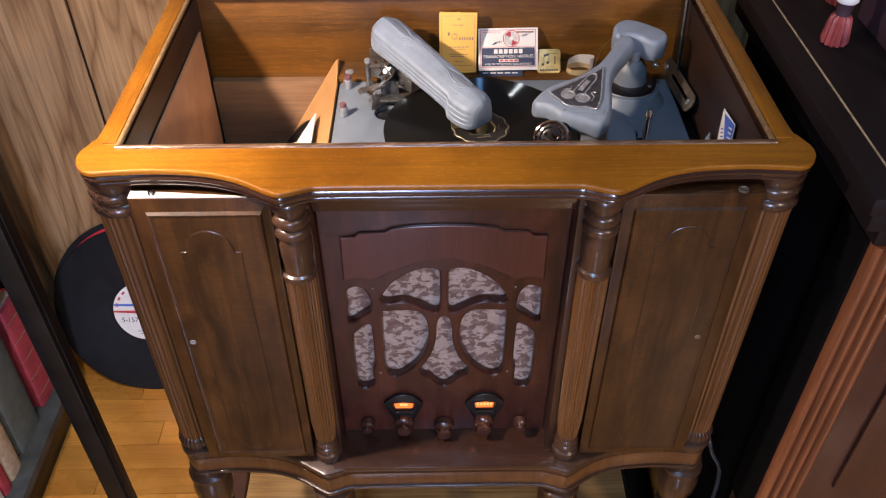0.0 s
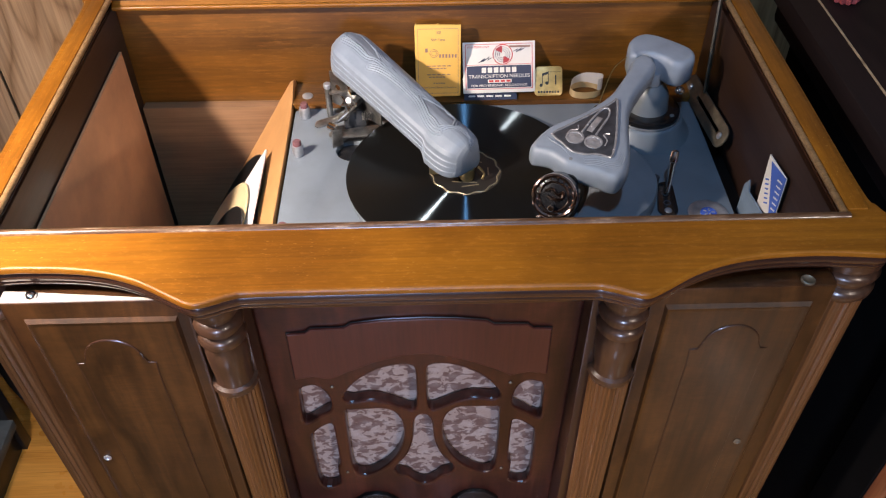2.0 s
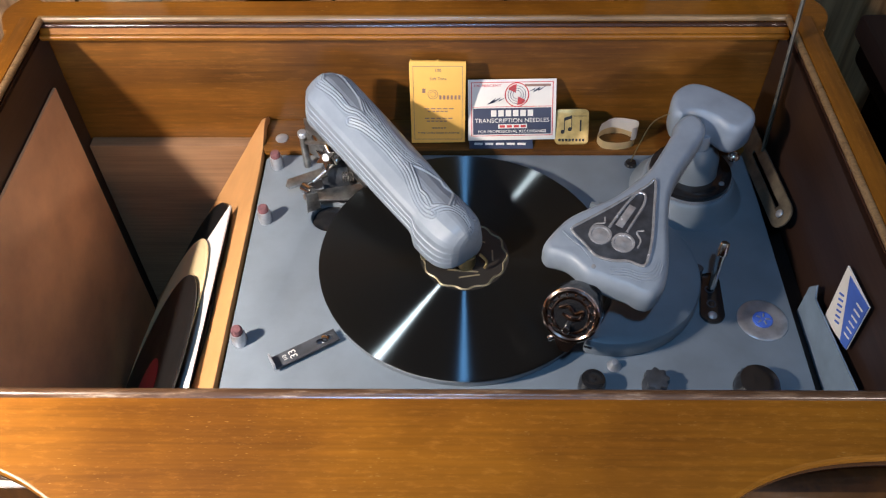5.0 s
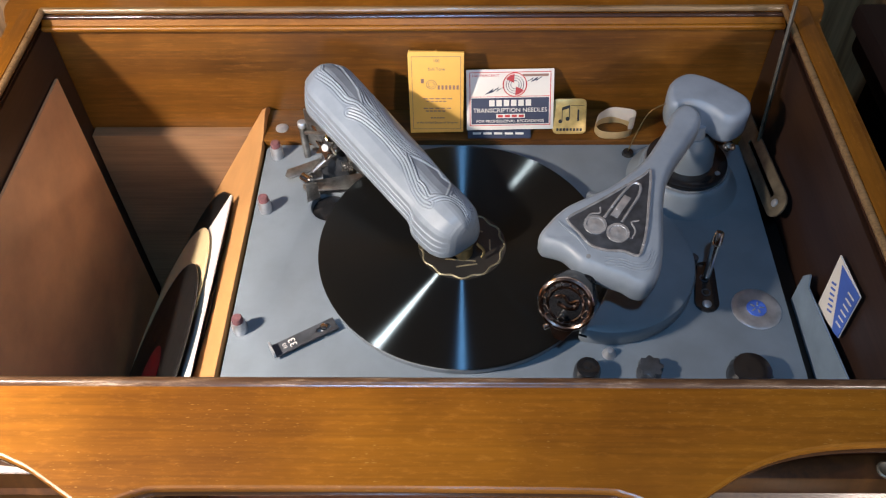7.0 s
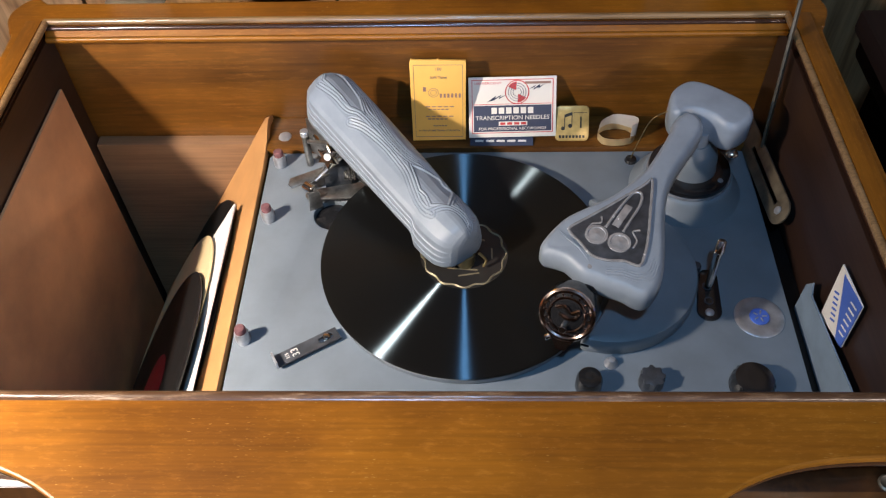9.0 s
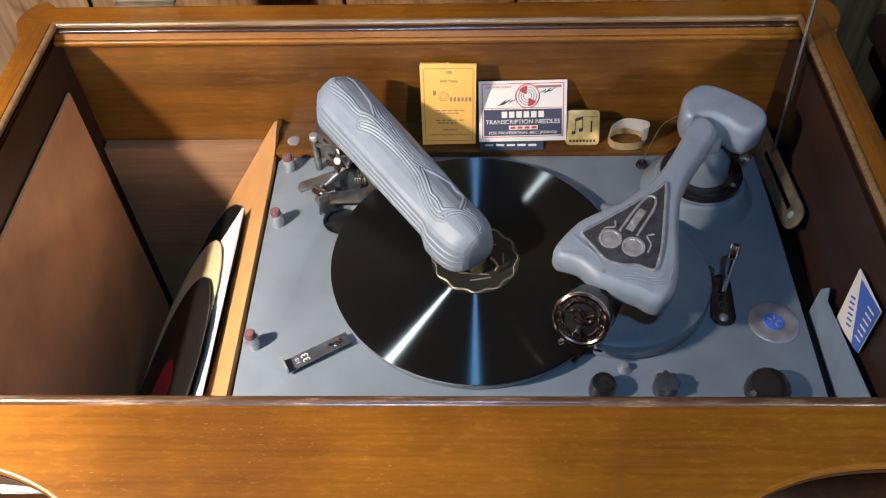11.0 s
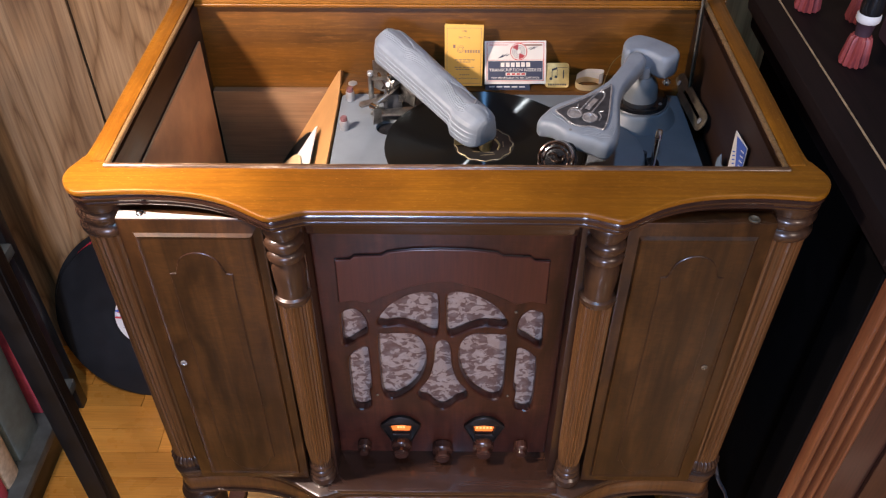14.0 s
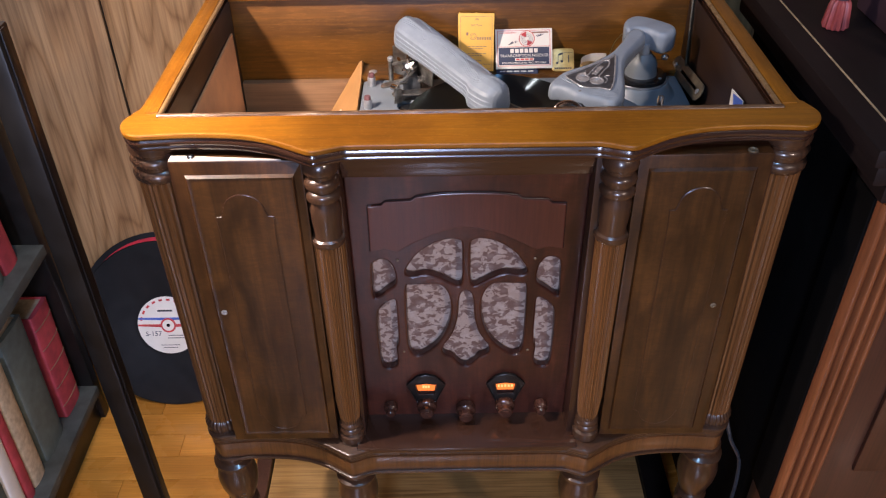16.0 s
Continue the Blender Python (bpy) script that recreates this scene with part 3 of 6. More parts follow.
# record bin on the side of the changer: lined wall, dark back board, sloping ramp
part("bin_lining", box((-0.3345, 0.076, 0.52), (-0.3315, 0.428, 0.892), 0.001), FELT, cabinet, "brown board lining of the record bin")
part("bin_back", box((-0.334, 0.4445, 0.50), (-0.150, 0.4585, 0.803), 0.001), DARK_BOARD, cabinet)
RAMP_TOP, RAMP_LOW = Vector((-0.1490, 0, 0.822)), Vector((-0.330, 0, 0.545))
sl = (RAMP_LOW - RAMP_TOP).normalized()
nr = Vector((sl.z, 0, -sl.x)) * -1
nr = nr if nr.z > 0 else -nr
bm = bmesh.new()
prof = [RAMP_TOP - nr * 0.0012 + Vector((0.0012, 0, 0.0008)), RAMP_TOP + Vector((0.0030, 0, -0.0025)), RAMP_TOP + Vector((0.0035, 0, -0.008)), RAMP_LOW - nr * 0.006, RAMP_LOW + nr * 0.001, RAMP_TOP + sl * 0.003 + nr * 0.0006]
rows = []
for y, lift in ((0.080, 0.0), (0.20, 0.0), (0.30, 0.0), (0.39, 0.0015), (0.418, 0.006), (0.434, 0.0145), (0.442, 0.0165), (0.449, 0.0150), (0.4585, 0.008)):
    rows.append([p + Vector((0, y, lift if i < 3 or i == 5 else 0)) for i, p in enumerate(prof)])
part("record_ramp", loft(rows), TAN, cabinet, "tan leathercloth-covered sloping record ramp")

# front: middle bay with the loudspeaker panel
PX, PZ0, PZ1 = 0.139, 0.466, 0.912
LEAN_P = math.atan(0.030)
PS = 1.010
PANEL = Matrix.Translation((0, 0.0575, 0.757)) @ Matrix.Rotation(LEAN_P, 4, "X") @ UPRIGHT


def on_panel(pts):
    return [(x, (z - 0.757) * PS) for x, z in pts]


def rounded(pts, n=4):
    return [(p.x, p.y) for p in spline([(x, y, 0) for x, y in pts], n, True)]


EAR = [(-0.114, 0.750), (-0.107, 0.757), (-0.099, 0.758), (-0.092, 0.751), (-0.0875, 0.737), (-0.088, 0.718), (-0.100, 0.707), (-0.111, 0.697), (-0.116, 0.699), (-0.1155, 0.725)]
WING = [(-0.0745, 0.737), (-0.066, 0.755), (-0.056, 0.768), (-0.039, 0.781), (-0.022, 0.787), (-0.010, 0.786), (-0.0055, 0.779), (-0.0050, 0.75), (-0.0055, 0.722), (-0.010, 0.714), (-0.021, 0.720), (-0.034, 0.728), (-0.050, 0.733), (-0.067, 0.730)]
LOBE = [(-0.0745, 0.711), (-0.068, 0.716), (-0.052, 0.717), (-0.037, 0.717), (-0.027, 0.710), (-0.0205, 0.693), (-0.0195, 0.668), (-0.0245, 0.642), (-0.035, 0.617), (-0.052, 0.598), (-0.066, 0.592), (-0.0745, 0.606), (-0.0755, 0.66)]
STRIP = [(-0.112, 0.668), (-0.106, 0.681), (-0.097, 0.690), (-0.090, 0.692), (-0.0885, 0.678), (-0.0885, 0.620), (-0.092, 0.606), (-0.0925, 0.574), (-0.111, 0.572), (-0.1135, 0.622)]
BELL = [(0.0, 0.706), (-0.0065, 0.700), (-0.0095, 0.683), (-0.0105, 0.660), (-0.017, 0.632), (-0.030, 0.607), (-0.0285, 0.594), (-0.018, 0.588), (-0.009, 0.576), (0.0, 0.571)]
holes = []
for shape in (EAR, WING, LOBE, STRIP):
    h = rounded(on_panel(shape))
    holes += [h, [(-x, y) for x, y in h[::-1]]]
holes.append(rounded(on_panel(mirrored(BELL))))
edge = on_panel([(-PX, PZ0), (PX, PZ0), (PX, PZ1), (-PX, PZ1)])
part("speaker_panel", plate([edge] + holes, -0.013, 0.0, 0.0025, PANEL), RED_WOOD, cabinet, "fretted mahogany loudspeaker panel", 20)
part("grille_cloth", plate([on_panel([(-0.125, 0.56), (0.125, 0.56), (0.125, 0.795), (-0.125, 0.795)])], -0.016, -0.0132, 0, PANEL), BROCADE, cabinet, "grey-brown brocade grille cloth")
half = [(0.0, 0.856), (-0.030, 0.855), (-0.058, 0.851), (-0.064, 0.846), (-0.093, 0.845), (-0.098, 0.840), (-0.114, 0.839), (-0.115, 0.773), (-0.098, 0.777), (-0.082, 0.772), (-0.068, 0.782), (-0.040, 0.797), (-0.014, 0.806), (0.0, 0.808)]
plaque = on_panel(mirrored(half))
part("plaque", plate([plaque], 0.0, 0.0035, 0.0012, PANEL), PLAQUE_WOOD, cabinet, "reddish veneer plaque above the grille", 20)
part("plaque_edge", tube([PANEL @ Vector((x, y, 0.001)) for x, y in plaque], 0.0009, True), BLACK_WOOD, cabinet)
for x in (-0.083, 0.083):
    for z in (0.757, 0.601):
        part("screw", lathe([(0, 0.0018), (0.001, 0.0018), (0.0016, 0.001)], m=PANEL @ Matrix.Translation((x * (1 if z > 0.7 else 0.985), (z - 0.757) * PS, 0)), steps=10), AGED, cabinet)
# bay surround
for s in (-1, 1):
    part("bay_side", box((s * 0.1385, 0.030, 0.468), (s * 0.150, 0.085, 0.918), 0.001), DARK_WOOD, cabinet)
part("bay_head", box((-0.1385, 0.040, 0.886), (0.1385, 0.070, 0.9175), 0.003), DARK_WOOD_X, cabinet)
part("bay_head", box((-0.1385, 0.034, 0.899), (0.1385, 0.050, 0.9172), 0.003), DARK_WOOD_X, cabinet)
part("shelf", box((-0.150, 0.004, 0.464), (0.150, 0.078, 0.4722), 0.0012), DARK_WOOD_X, cabinet, "glossy ledge under the radio controls")

# dials and knobs
for s in (-1, 1):
    cx = s * 0.0545
    frame_pts = [(cx + x, z) for x, z in ((-0.022, 0.545), (-0.012, 0.556), (0.0, 0.559), (0.012, 0.556), (0.022, 0.545), (0.026, 0.540), (0.013, 0.506), (-0.013, 0.506), (-0.026, 0.540))]
    win = [(cx + x, z) for x, z in ((-0.0145, 0.539), (0.0, 0.5415), (0.0145, 0.539), (0.011, 0.520), (-0.011, 0.520))]
    esc = part("dial_escutcheon", plate([on_panel(frame_pts), on_panel(win)], 0.0, 0.0045, 0.001, PANEL), IRON, cabinet, "dark metal dial escutcheon")
    lit = [(cx + x, z) for x, z in ((-0.0138, 0.5385), (0.0, 0.541), (0.0138, 0.5385), (0.0112, 0.5245), (-0.0112, 0.5245))]
    part("dial", plate([on_panel(lit)], 0.0002, 0.0008, 0, PANEL), DIAL_GLOW, esc, "glowing orange tuning dial")
    for k in range(3 if s < 0 else 5):
        w = 0.003 if s < 0 else 0.0028
        x0 = cx + (k - (1 if s < 0 else 2)) * (0.0045 if s > 0 else 0.0036)
        part("dial_mark", plate([on_panel([(x0 - w / 2, 0.530), (x0 + w / 2, 0.530), (x0 + w / 2, 0.535 - 0.0008 * (k % 2)), (x0 - w / 2, 0.535)])], 0.0008, 0.0011, 0, PANEL), DIAL_PRINT, esc)
    part("rim", tube([PANEL @ Vector((x, y, 0.0045)) for x, y in on_panel(frame_pts)], 0.0010, True), IRON, esc)
for x, r, z in ((-0.1045, 0.0095, 0.497), (-0.0545, 0.0140, 0.500), (0.0, 0.0140, 0.491), (0.0545, 0.0140, 0.500), (0.1045, 0.0095, 0.497)):
    m = PANEL @ Matrix.Translation((x, (z - 0.757) * PS, 0))
    L = 0.023 if r > 0.012 else 0.019
    kn = part("knob", lathe([(0, r * 0.8), (0.002, r), (0.008, r, 1), (0.011, r * 0.98, 1), (0.013, r * 0.72), (0.015, r * 0.66), (L - 0.002, r * 0.70), (L, r * 0.60)], m=m, steps=48, flutes=16, depth=0.0007), BAKELITE, cabinet, "brown bakelite control knob")
    part("cap", lathe([(L - 0.0002, r * 0.45), (L + 0.0007, r * 0.40)], m=m, steps=20), BAKELITE, kn)

# doors in the side bays
for s in (-1, 1):
    x0, x1 = (-0.3165, -0.1750) if s < 0 else (0.1810, 0.3225)
    z0, z1 = 0.478, 0.9225
    door = part("door", box((x0, 0.019, z0), (x1, 0.038, z1), 0.002), DOOR_WOOD, cabinet, "panelled walnut door with a pale bare top edge" if s < 0 else "panelled walnut door")
    # bevelled field
    a, b2 = 0.0035, 0.018
    rings = []
    for i, y in ((a, 0.019), (b2 * 0.85, 0.0168), (b2, 0.0138), (b2 + 0.0025, 0.0145), (b2 + 0.005, 0.0145)):
        il, ir = (i, i * 0.6) if s < 0 else (i * 0.7, i)
        rings.append([Vector((x0 + il, y, z0 + i)), Vector((x1 - ir, y, z0 + i)), Vector((x1 - ir, y, z1 - i)), Vector((x0 + il, y, z1 - i))])
    bm = bmesh.new()
    vs = [[bm.verts.new(p) for p in r] for r in rings]
    for u, v in zip(vs, vs[1:]):
        for k in range(4):
            bm.faces.new((u[k], u[(k + 1) % 4], v[(k + 1) % 4], v[k]))
    bm.faces.new(vs[-1])
    part("door_panel", bm, DOOR_WOOD, door, angle=20)
    cx = -0.2440 if s < 0 else 0.2525
    up = [(-0.0305, 0.836), (-0.0315, 0.8545), (-0.0255, 0.8550), (-0.0232, 0.8605)] + [(-0.0225 * math.cos(radians(a)), 0.861 + 0.0225 * math.sin(radians(a))) for a in range(10, 100, 10)]
    arch = [(cx + x, z) for x, z in up] + [(cx - x, z) for x, z in up[-2::-1]]
    low = [(0.031, 0.555), (0.031, 0.533), (0.0255, 0.5315)] + [(0.0225 * math.cos(radians(a)), 0.528 - 0.022 * math.sin(radians(a))) for a in range(10, 100, 10)]
    arch += [(cx + x, z) for x, z in low] + [(cx - x, z) for x, z in low[-2::-1]]
    part("arched_field", plate([arch], -0.0150, -0.0136, 0.0006, Matrix.Rotation(radians(90), 4, "X")), DOOR_WOOD, door, angle=8)
    part("arched_bead", tube([Vector((x, 0.0143, z)) for x, z in arch], 0.0007, True), DARK_WOOD, door)
    kx = -0.2905 if s < 0 else 0.2935
    part("keyhole", lathe([(0, 0.0036), (0.001, 0.0036), (0.0014, 0.0022), (0.0006, 0.0018)], m=Matrix.Translation((kx, 0.0143, 0.7155)) @ Matrix.Rotation(radians(90), 4, "X"), steps=14), STEEL if s < 0 else AGED, door, "small nickel keyhole bush")
    if s < 0:
        part("top_edge", plate([[(x0 + 0.001, 0.0200), (x1 - 0.022, 0.0200), (x1 - 0.022, 0.0212), (x0 + 0.06, 0.0265), (x0 + 0.001, 0.0320)]], z1 - 0.001, z1 + 0.0010, 0.0003), BARE_WOOD, door, "bare pale wood")
        part("ball_catch", lathe([(0, 0.0042), (0.002, 0.0042), (0.0035, 0.003), (0.0042, 0.001)], (-0.2925, 0.0255, z1 + 0.0010), 16), CHROME, door, "nickel ball catch")
    else:
        part("strike_plate", lathe([(0, 0.0055), (0.0012, 0.0055), (0.0018, 0.0045), (0.0008, 0.003)], (0.301, 0.0245, z1), 20), AGED, door)
    part("door_jamb", box((s * 0.1505, 0.0385, 0.478), (s * 0.3240, 0.048, 0.921), 0.001), DARK_WOOD, cabinet)
    part("bay_stile", box((s * 0.3192 + 0.0035, 0.026, 0.486), (s * 0.3228 + 0.0035, 0.0383, 0.918), 0.001), DARK_WOOD, cabinet)

# turned posts and legs
def turned_post(name, p, at, low, high):
    """A fluted shaft between a ringed foot and a ringed cap."""
    shaft = part(name, lathe([q for q in p if low <= q[0] < high], at, 156, 26, 0.0014), POST_WOOD, cabinet, "turned and fluted walnut post")
    part("ringed_foot", lathe([q for q in p if q[0] <= low], at, 156, 26, 0.0014), CAP_WOOD, shaft, "dark polished ringed foot")
    part("ringed_cap", lathe([q[:2] for q in p if q[0] >= high], at, 48), CAP_WOOD, shaft, "dark polished ringed cap")


def mid_post(x):
    p = [(0.4722, 0.0195), (0.478, 0.0215), (0.486, 0.021), (0.489, 0.017), (0.492, 0.0195), (0.497, 0.0195), (0.500, 0.0165), (0.503, 0.019), (0.507, 0.019), (0.510, 0.016), (0.516, 0.0165, 1)]
    p += [(0.55, 0.0195, 1), (0.80, 0.0215, 1), (0.810, 0.0215, 1)]
    p += [(0.811, 0.0225), (0.815, 0.0245), (0.819, 0.0235), (0.821, 0.020), (0.826, 0.019), (0.845, 0.021), (0.862, 0.0215), (0.868, 0.0185), (0.871, 0.0185), (0.873, 0.0235), (0.878, 0.0245), (0.882, 0.023), (0.884, 0.0195), (0.887, 0.0195),
          (0.889, 0.0235), (0.894, 0.0245), (0.898, 0.0225), (0.900, 0.0190), (0.904, 0.0190), (0.907, 0.0235), (0.913, 0.0245), (0.919, 0.0225), (0.922, 0.0200), (0.9324, 0.0225)]
    p = [(z, r * 0.83, *c) for z, r, *c in p]
    turned_post("middle_post", p, (x, 0.0270, 0), 0.516, 0.811)


def corner_post(x):
    p = [(0.410, 0.020), (0.415, 0.0215), (0.424, 0.0205), (0.430, 0.0185), (0.434, 0.0205), (0.440, 0.0212), (0.444, 0.0190), (0.447, 0.0215), (0.454, 0.0220), (0.458, 0.0195), (0.461, 0.0215), (0.466, 0.0215), (0.468, 0.0200), (0.472, 0.0230, 1), (0.484, 0.0240, 1), (0.490, 0.0200, 1)]
    p += [(0.54, 0.0205, 1), (0.87, 0.0235, 1), (0.884, 0.0240, 1)]
    p += [(0.885, 0.0245), (0.888, 0.0265), (0.893, 0.0270), (0.897, 0.0250), (0.899, 0.0225), (0.902, 0.0225), (0.904, 0.0255), (0.909, 0.0270), (0.913, 0.0255), (0.915, 0.0230), (0.918, 0.0230), (0.920, 0.0260), (0.925, 0.0265), (0.9324, 0.0250)]
    p = [(z, r * 1.06, *c) for z, r, *c in p]
    turned_post("corner_post", p, (x, 0.0595, 0), 0.490, 0.885)


def leg(x, y):
    p = [(0.0, 0.010), (0.004, 0.016), (0.02, 0.020), (0.035, 0.016), (0.045, 0.011), (0.060, 0.013, 1), (0.26, 0.0225, 1), (0.285, 0.024, 1), (0.292, 0.018), (0.299, 0.022), (0.306, 0.018), (0.318, 0.022), (0.340, 0.0275), (0.358, 0.0292), (0.374, 0.0270),
         (0.382, 0.0250), (0.385, 0.0245), (0.389, 0.0285), (0.395, 0.0285), (0.399, 0.0215), (0.404, 0.0205), (0.408, 0.0225), (0.4125, 0.0225)]
    part("leg", lathe(p, (x, y, 0), 60, 10, 0.0025), DARK_WOOD if y > 0.2 else CAP_WOOD, cabinet, "turned vase-shaped walnut leg")


for s in (-1, 1):
    mid_post(0.003 + s * 0.1605)
    corner_post(0.003 + s * 0.3440)
    leg(0.003 + s * 0.3440, 0.0595)
    leg(0.003 + s * 0.161, 0.0290)
    leg(s * 0.330, 0.440)
# base moulding follows the same plan
for g, z0, z1, bv in ((-0.002, 0.461, 0.4700, 0.0036), (-0.0045, 0.4555, 0.4612, 0.0024), (-0.0075, 0.4475, 0.4558, 0.0036), (-0.0065, 0.4195, 0.4478, 0.002), (-0.0035, 0.4135, 0.4200, 0.0028)):
    part("base_moulding", plate([scallop(g, 0.47, 0.006)], z0, z1, bv), POST_WOOD if z0 < 0.4475 and z1 > 0.43 else CAP_WOOD, cabinet)

# raised lid behind, with hinges and stay
lid = part("lid", plate([[(-0.362, 0.0), (-0.352, -0.004), (0.352, -0.004), (0.362, 0.0), (0.372, 0.02), (0.372, 0.46), (-0.372, 0.46), (-0.372, 0.02)]], -0.0095, 0.0095, 0.003, Matrix.Translation((0, 0.503, 0.966)) @ Matrix.Rotation(radians(-4), 4, "X") @ UPRIGHT), TOP_WOOD, cabinet, "raised walnut lid")
for x in (-0.255, 0.245):
    h = part("hinge", rod((x - 0.028, 0.485, 0.9548), (x + 0.028, 0.485, 0.9548), 0.0036), AGED, cabinet, "tarnished butt hinge")
    part("leaf", box((x - 0.028, 0.4765, 0.9518), (x + 0.028, 0.484, 0.9533), 0.0004), AGED, h)
    part("leaf", box((x - 0.028, 0.486, 0.9540), (x + 0.028, 0.4935, 0.9950), 0.0004), AGED, h)
stay_m = Matrix.Translation((0.3270, 0.372, 0.838)) @ Matrix.Rotation(radians(-7), 4, "X")
slot = [(-0.052, -0.0022), (0.030, -0.0022), (0.030, 0.0022), (-0.052, 0.0022)]
body = circle(-0.062, 0, 0.0125, 12, 90, 270) + circle(0.062, 0, 0.0125, 12, -90, 90)
TURNED = Matrix(((0, 0, 1, 0), (1, 0, 0, 0), (0, 1, 0, 0), (0, 0, 0, 1)))
st = part("stay_plate", plate([body, slot], -0.001, 0.001, 0.0003, stay_m @ Matrix.Rotation(radians(28), 4, "Y") @ TURNED), AGED, cabinet, "tarnished slotted lid-stay plate")
for y in (-0.062, 0.055):
    part("screw", lathe([(0, 0.004), (0.0012, 0.0036), (0.002, 0.002)], m=stay_m @ Matrix.Rotation(radians(28), 4, "Y") @ TURNED @ Matrix.Translation((y, 0, -0.002)) @ Matrix.Rotation(radians(180), 4, "X"), steps=12), STEEL, st)
q = box((-0.0068, -0.0012, 0), (0.0068, 0.0012, 0.36), 0.0005, Matrix.Translation((0.330, 0.392, 0.848)) @ Matrix.Rotation(radians(-11), 4, "X") @ Matrix.Rotation(radians(60), 4, "Z"))
part("stay_arm", q, AGED, cabinet, "tarnished flat steel lid stay")

# ---- the record changer ----
BZ = 0.822
changer = thing("record_changer", (0.09, 0.27, BZ), "grey enamelled automatic record changer let into the cabinet", "record player")
part("motor_board", plate([[(-0.1425, 0.079), (0.3195, 0.079), (0.3235, 0.411), (0.316, 0.412), (-0.138, 0.412), (-0.1430, 0.406)], circle(-0.072, 0.330, 0.018, 24)], BZ - 0.010, BZ, 0.002), GREY, changer, "grey enamelled steel motor board")
part("well", lathe([(BZ - 0.0095, 0.0175), (BZ - 0.006, 0.0175)], (-0.072, 0.330, 0), 24), BLACK, changer)
RC = (0.0495, 0.2705)
part("platter", lathe([(BZ, 0.117), (BZ + 0.002, 0.1215), (BZ + 0.0085, 0.1225), (BZ + 0.010, 0.121)], (*RC, 0), 96), GREY, changer, "grey turntable platter")
# rejecting cover round the front of the platter
cover_c, cover_r, cut = (0.169, 0.254), 0.0780, 0.1290
arc = [p for p in circle(*cover_c, cover_r, 90, -170, 120) if math.hypot(p[0] - RC[0], p[1] - RC[1]) > cut]
a0 = math.degrees(math.atan2(arc[0][1] - RC[1], arc[0][0] - RC[0]))
a1 = math.degrees(math.atan2(arc[-1][1] - RC[1], arc[-1][0] - RC[0]))
part("cover", plate([arc + circle(*RC, cut, 40, a1, a0)], BZ - 0.001, BZ + 0.0195, 0.005), GREY, changer, "raised grey mechanism cover")
# pedestal of the tone arm
PV = (0.2565, 0.3625)
ped = part("pedestal", lathe([(BZ - 0.001, 0.052), (BZ + 0.003, 0.050), (BZ + 0.012, 0.043), (BZ + 0.018, 0.041), (BZ + 0.020, 0.038)], (*PV, 0), 48), GREY, changer)
part("collar", lathe([(BZ + 0.020, 0.0365), (BZ + 0.022, 0.0370), (BZ + 0.0275, 0.0365), (BZ + 0.029, 0.034), (BZ + 0.029, 0.026)], (*PV, 0), 48), BLACK, ped, "black bakelite collar")
part("collar_ring", lathe([(BZ + 0.0205, 0.0374), (BZ + 0.0222, 0.0378), (BZ + 0.0230, 0.0374)], (*PV, 0), 48), STEEL, ped)
part("swivel", lathe([(BZ + 0.028, 0.0235), (BZ + 0.034, 0.0225), (BZ + 0.046, 0.0215), (BZ + 0.054, 0.018), (BZ + 0.060, 0.012)], (*PV, 0), 36), GREY, ped)
for a in (-40, 75, 200):
    part("screw", lathe([(0, 0.0026), (0.001, 0.0024), (0.0015, 0.0012)], (PV[0] + 0.031 * math.cos(radians(a)), PV[1] + 0.031 * math.sin(radians(a)), BZ + 0.0288), 10), STEEL, ped)

# tone arm
tone = part("tone_arm", loft([[Vector((PV[0] + 0.011 * math.cos(a) * (1 - 0.1 * k), PV[1] + 0.011 * math.sin(a), z)) for a in [2 * math.pi * i / 16 for i in range(16)]] for k, z in enumerate((0.868, 0.880, 0.897))]), ARM_GREY, changer, "grey cast tone arm")


def pillow(outline, top, thick, r, drop, n=4, steps=7):
    """A cushion-edged casting over a smooth outline, its upper face following top(x, y)."""
    pts = tidy([(p.x, p.y) for p in spline([(x, y, 0) for x, y in outline], n, True)], 4e-4)
    pts = pts if turned(pts) else pts[::-1]
    levels = [(0.0035, -thick), (0.0012, -thick + 0.001), (0.0, -thick + 0.004)]
    levels += [(r * (1 - math.cos(radians(90 * k / steps))), -drop * (1 - math.sin(radians(90 * k / steps)))) for k in range(steps + 1)]
    bm = bmesh.new()
    rows = [[bm.verts.new((p.x, p.y, top(p.x, p.y) + z)) for p in (inset(pts, d) if d else pts)] for d, z in levels]
    c = len(pts)
    for u, v in zip(rows, rows[1:]):
        for k in range(c):
            bm.faces.new((u[k], u[(k + 1) % c], v[(k + 1) % c], v[k]))
    for row in (rows[0], rows[-1]):
        for t in tessellate_polygon([[v.co.copy() for v in row]]):
            bm.faces.new([row[k] for k in t])
    return bm


YOKE = [(0.2275, 0.366), (0.231, 0.386), (0.246, 0.398), (0.264, 0.3945), (0.290, 0.376), (0.2975, 0.364), (0.294, 0.352), (0.280, 0.343), (0.270, 0.345), (0.262, 0.354), (0.250, 0.361), (0.240, 0.361), (0.2335, 0.358)]
part("counterweight", pillow(YOKE, lambda x, y: 0.9195 + 0.10 * (y - 0.37), 0.030, 0.0052, 0.0075), ARM_GREY, tone, angle=60)
part("pivot_ball", lathe([(0, 0.002), (0.0015, 0.0045), (0.004, 0.0055), (0.0065, 0.0045), (0.008, 0.002)], (0.2830, 0.3440, 0.8790), 18), CHROME, tone)
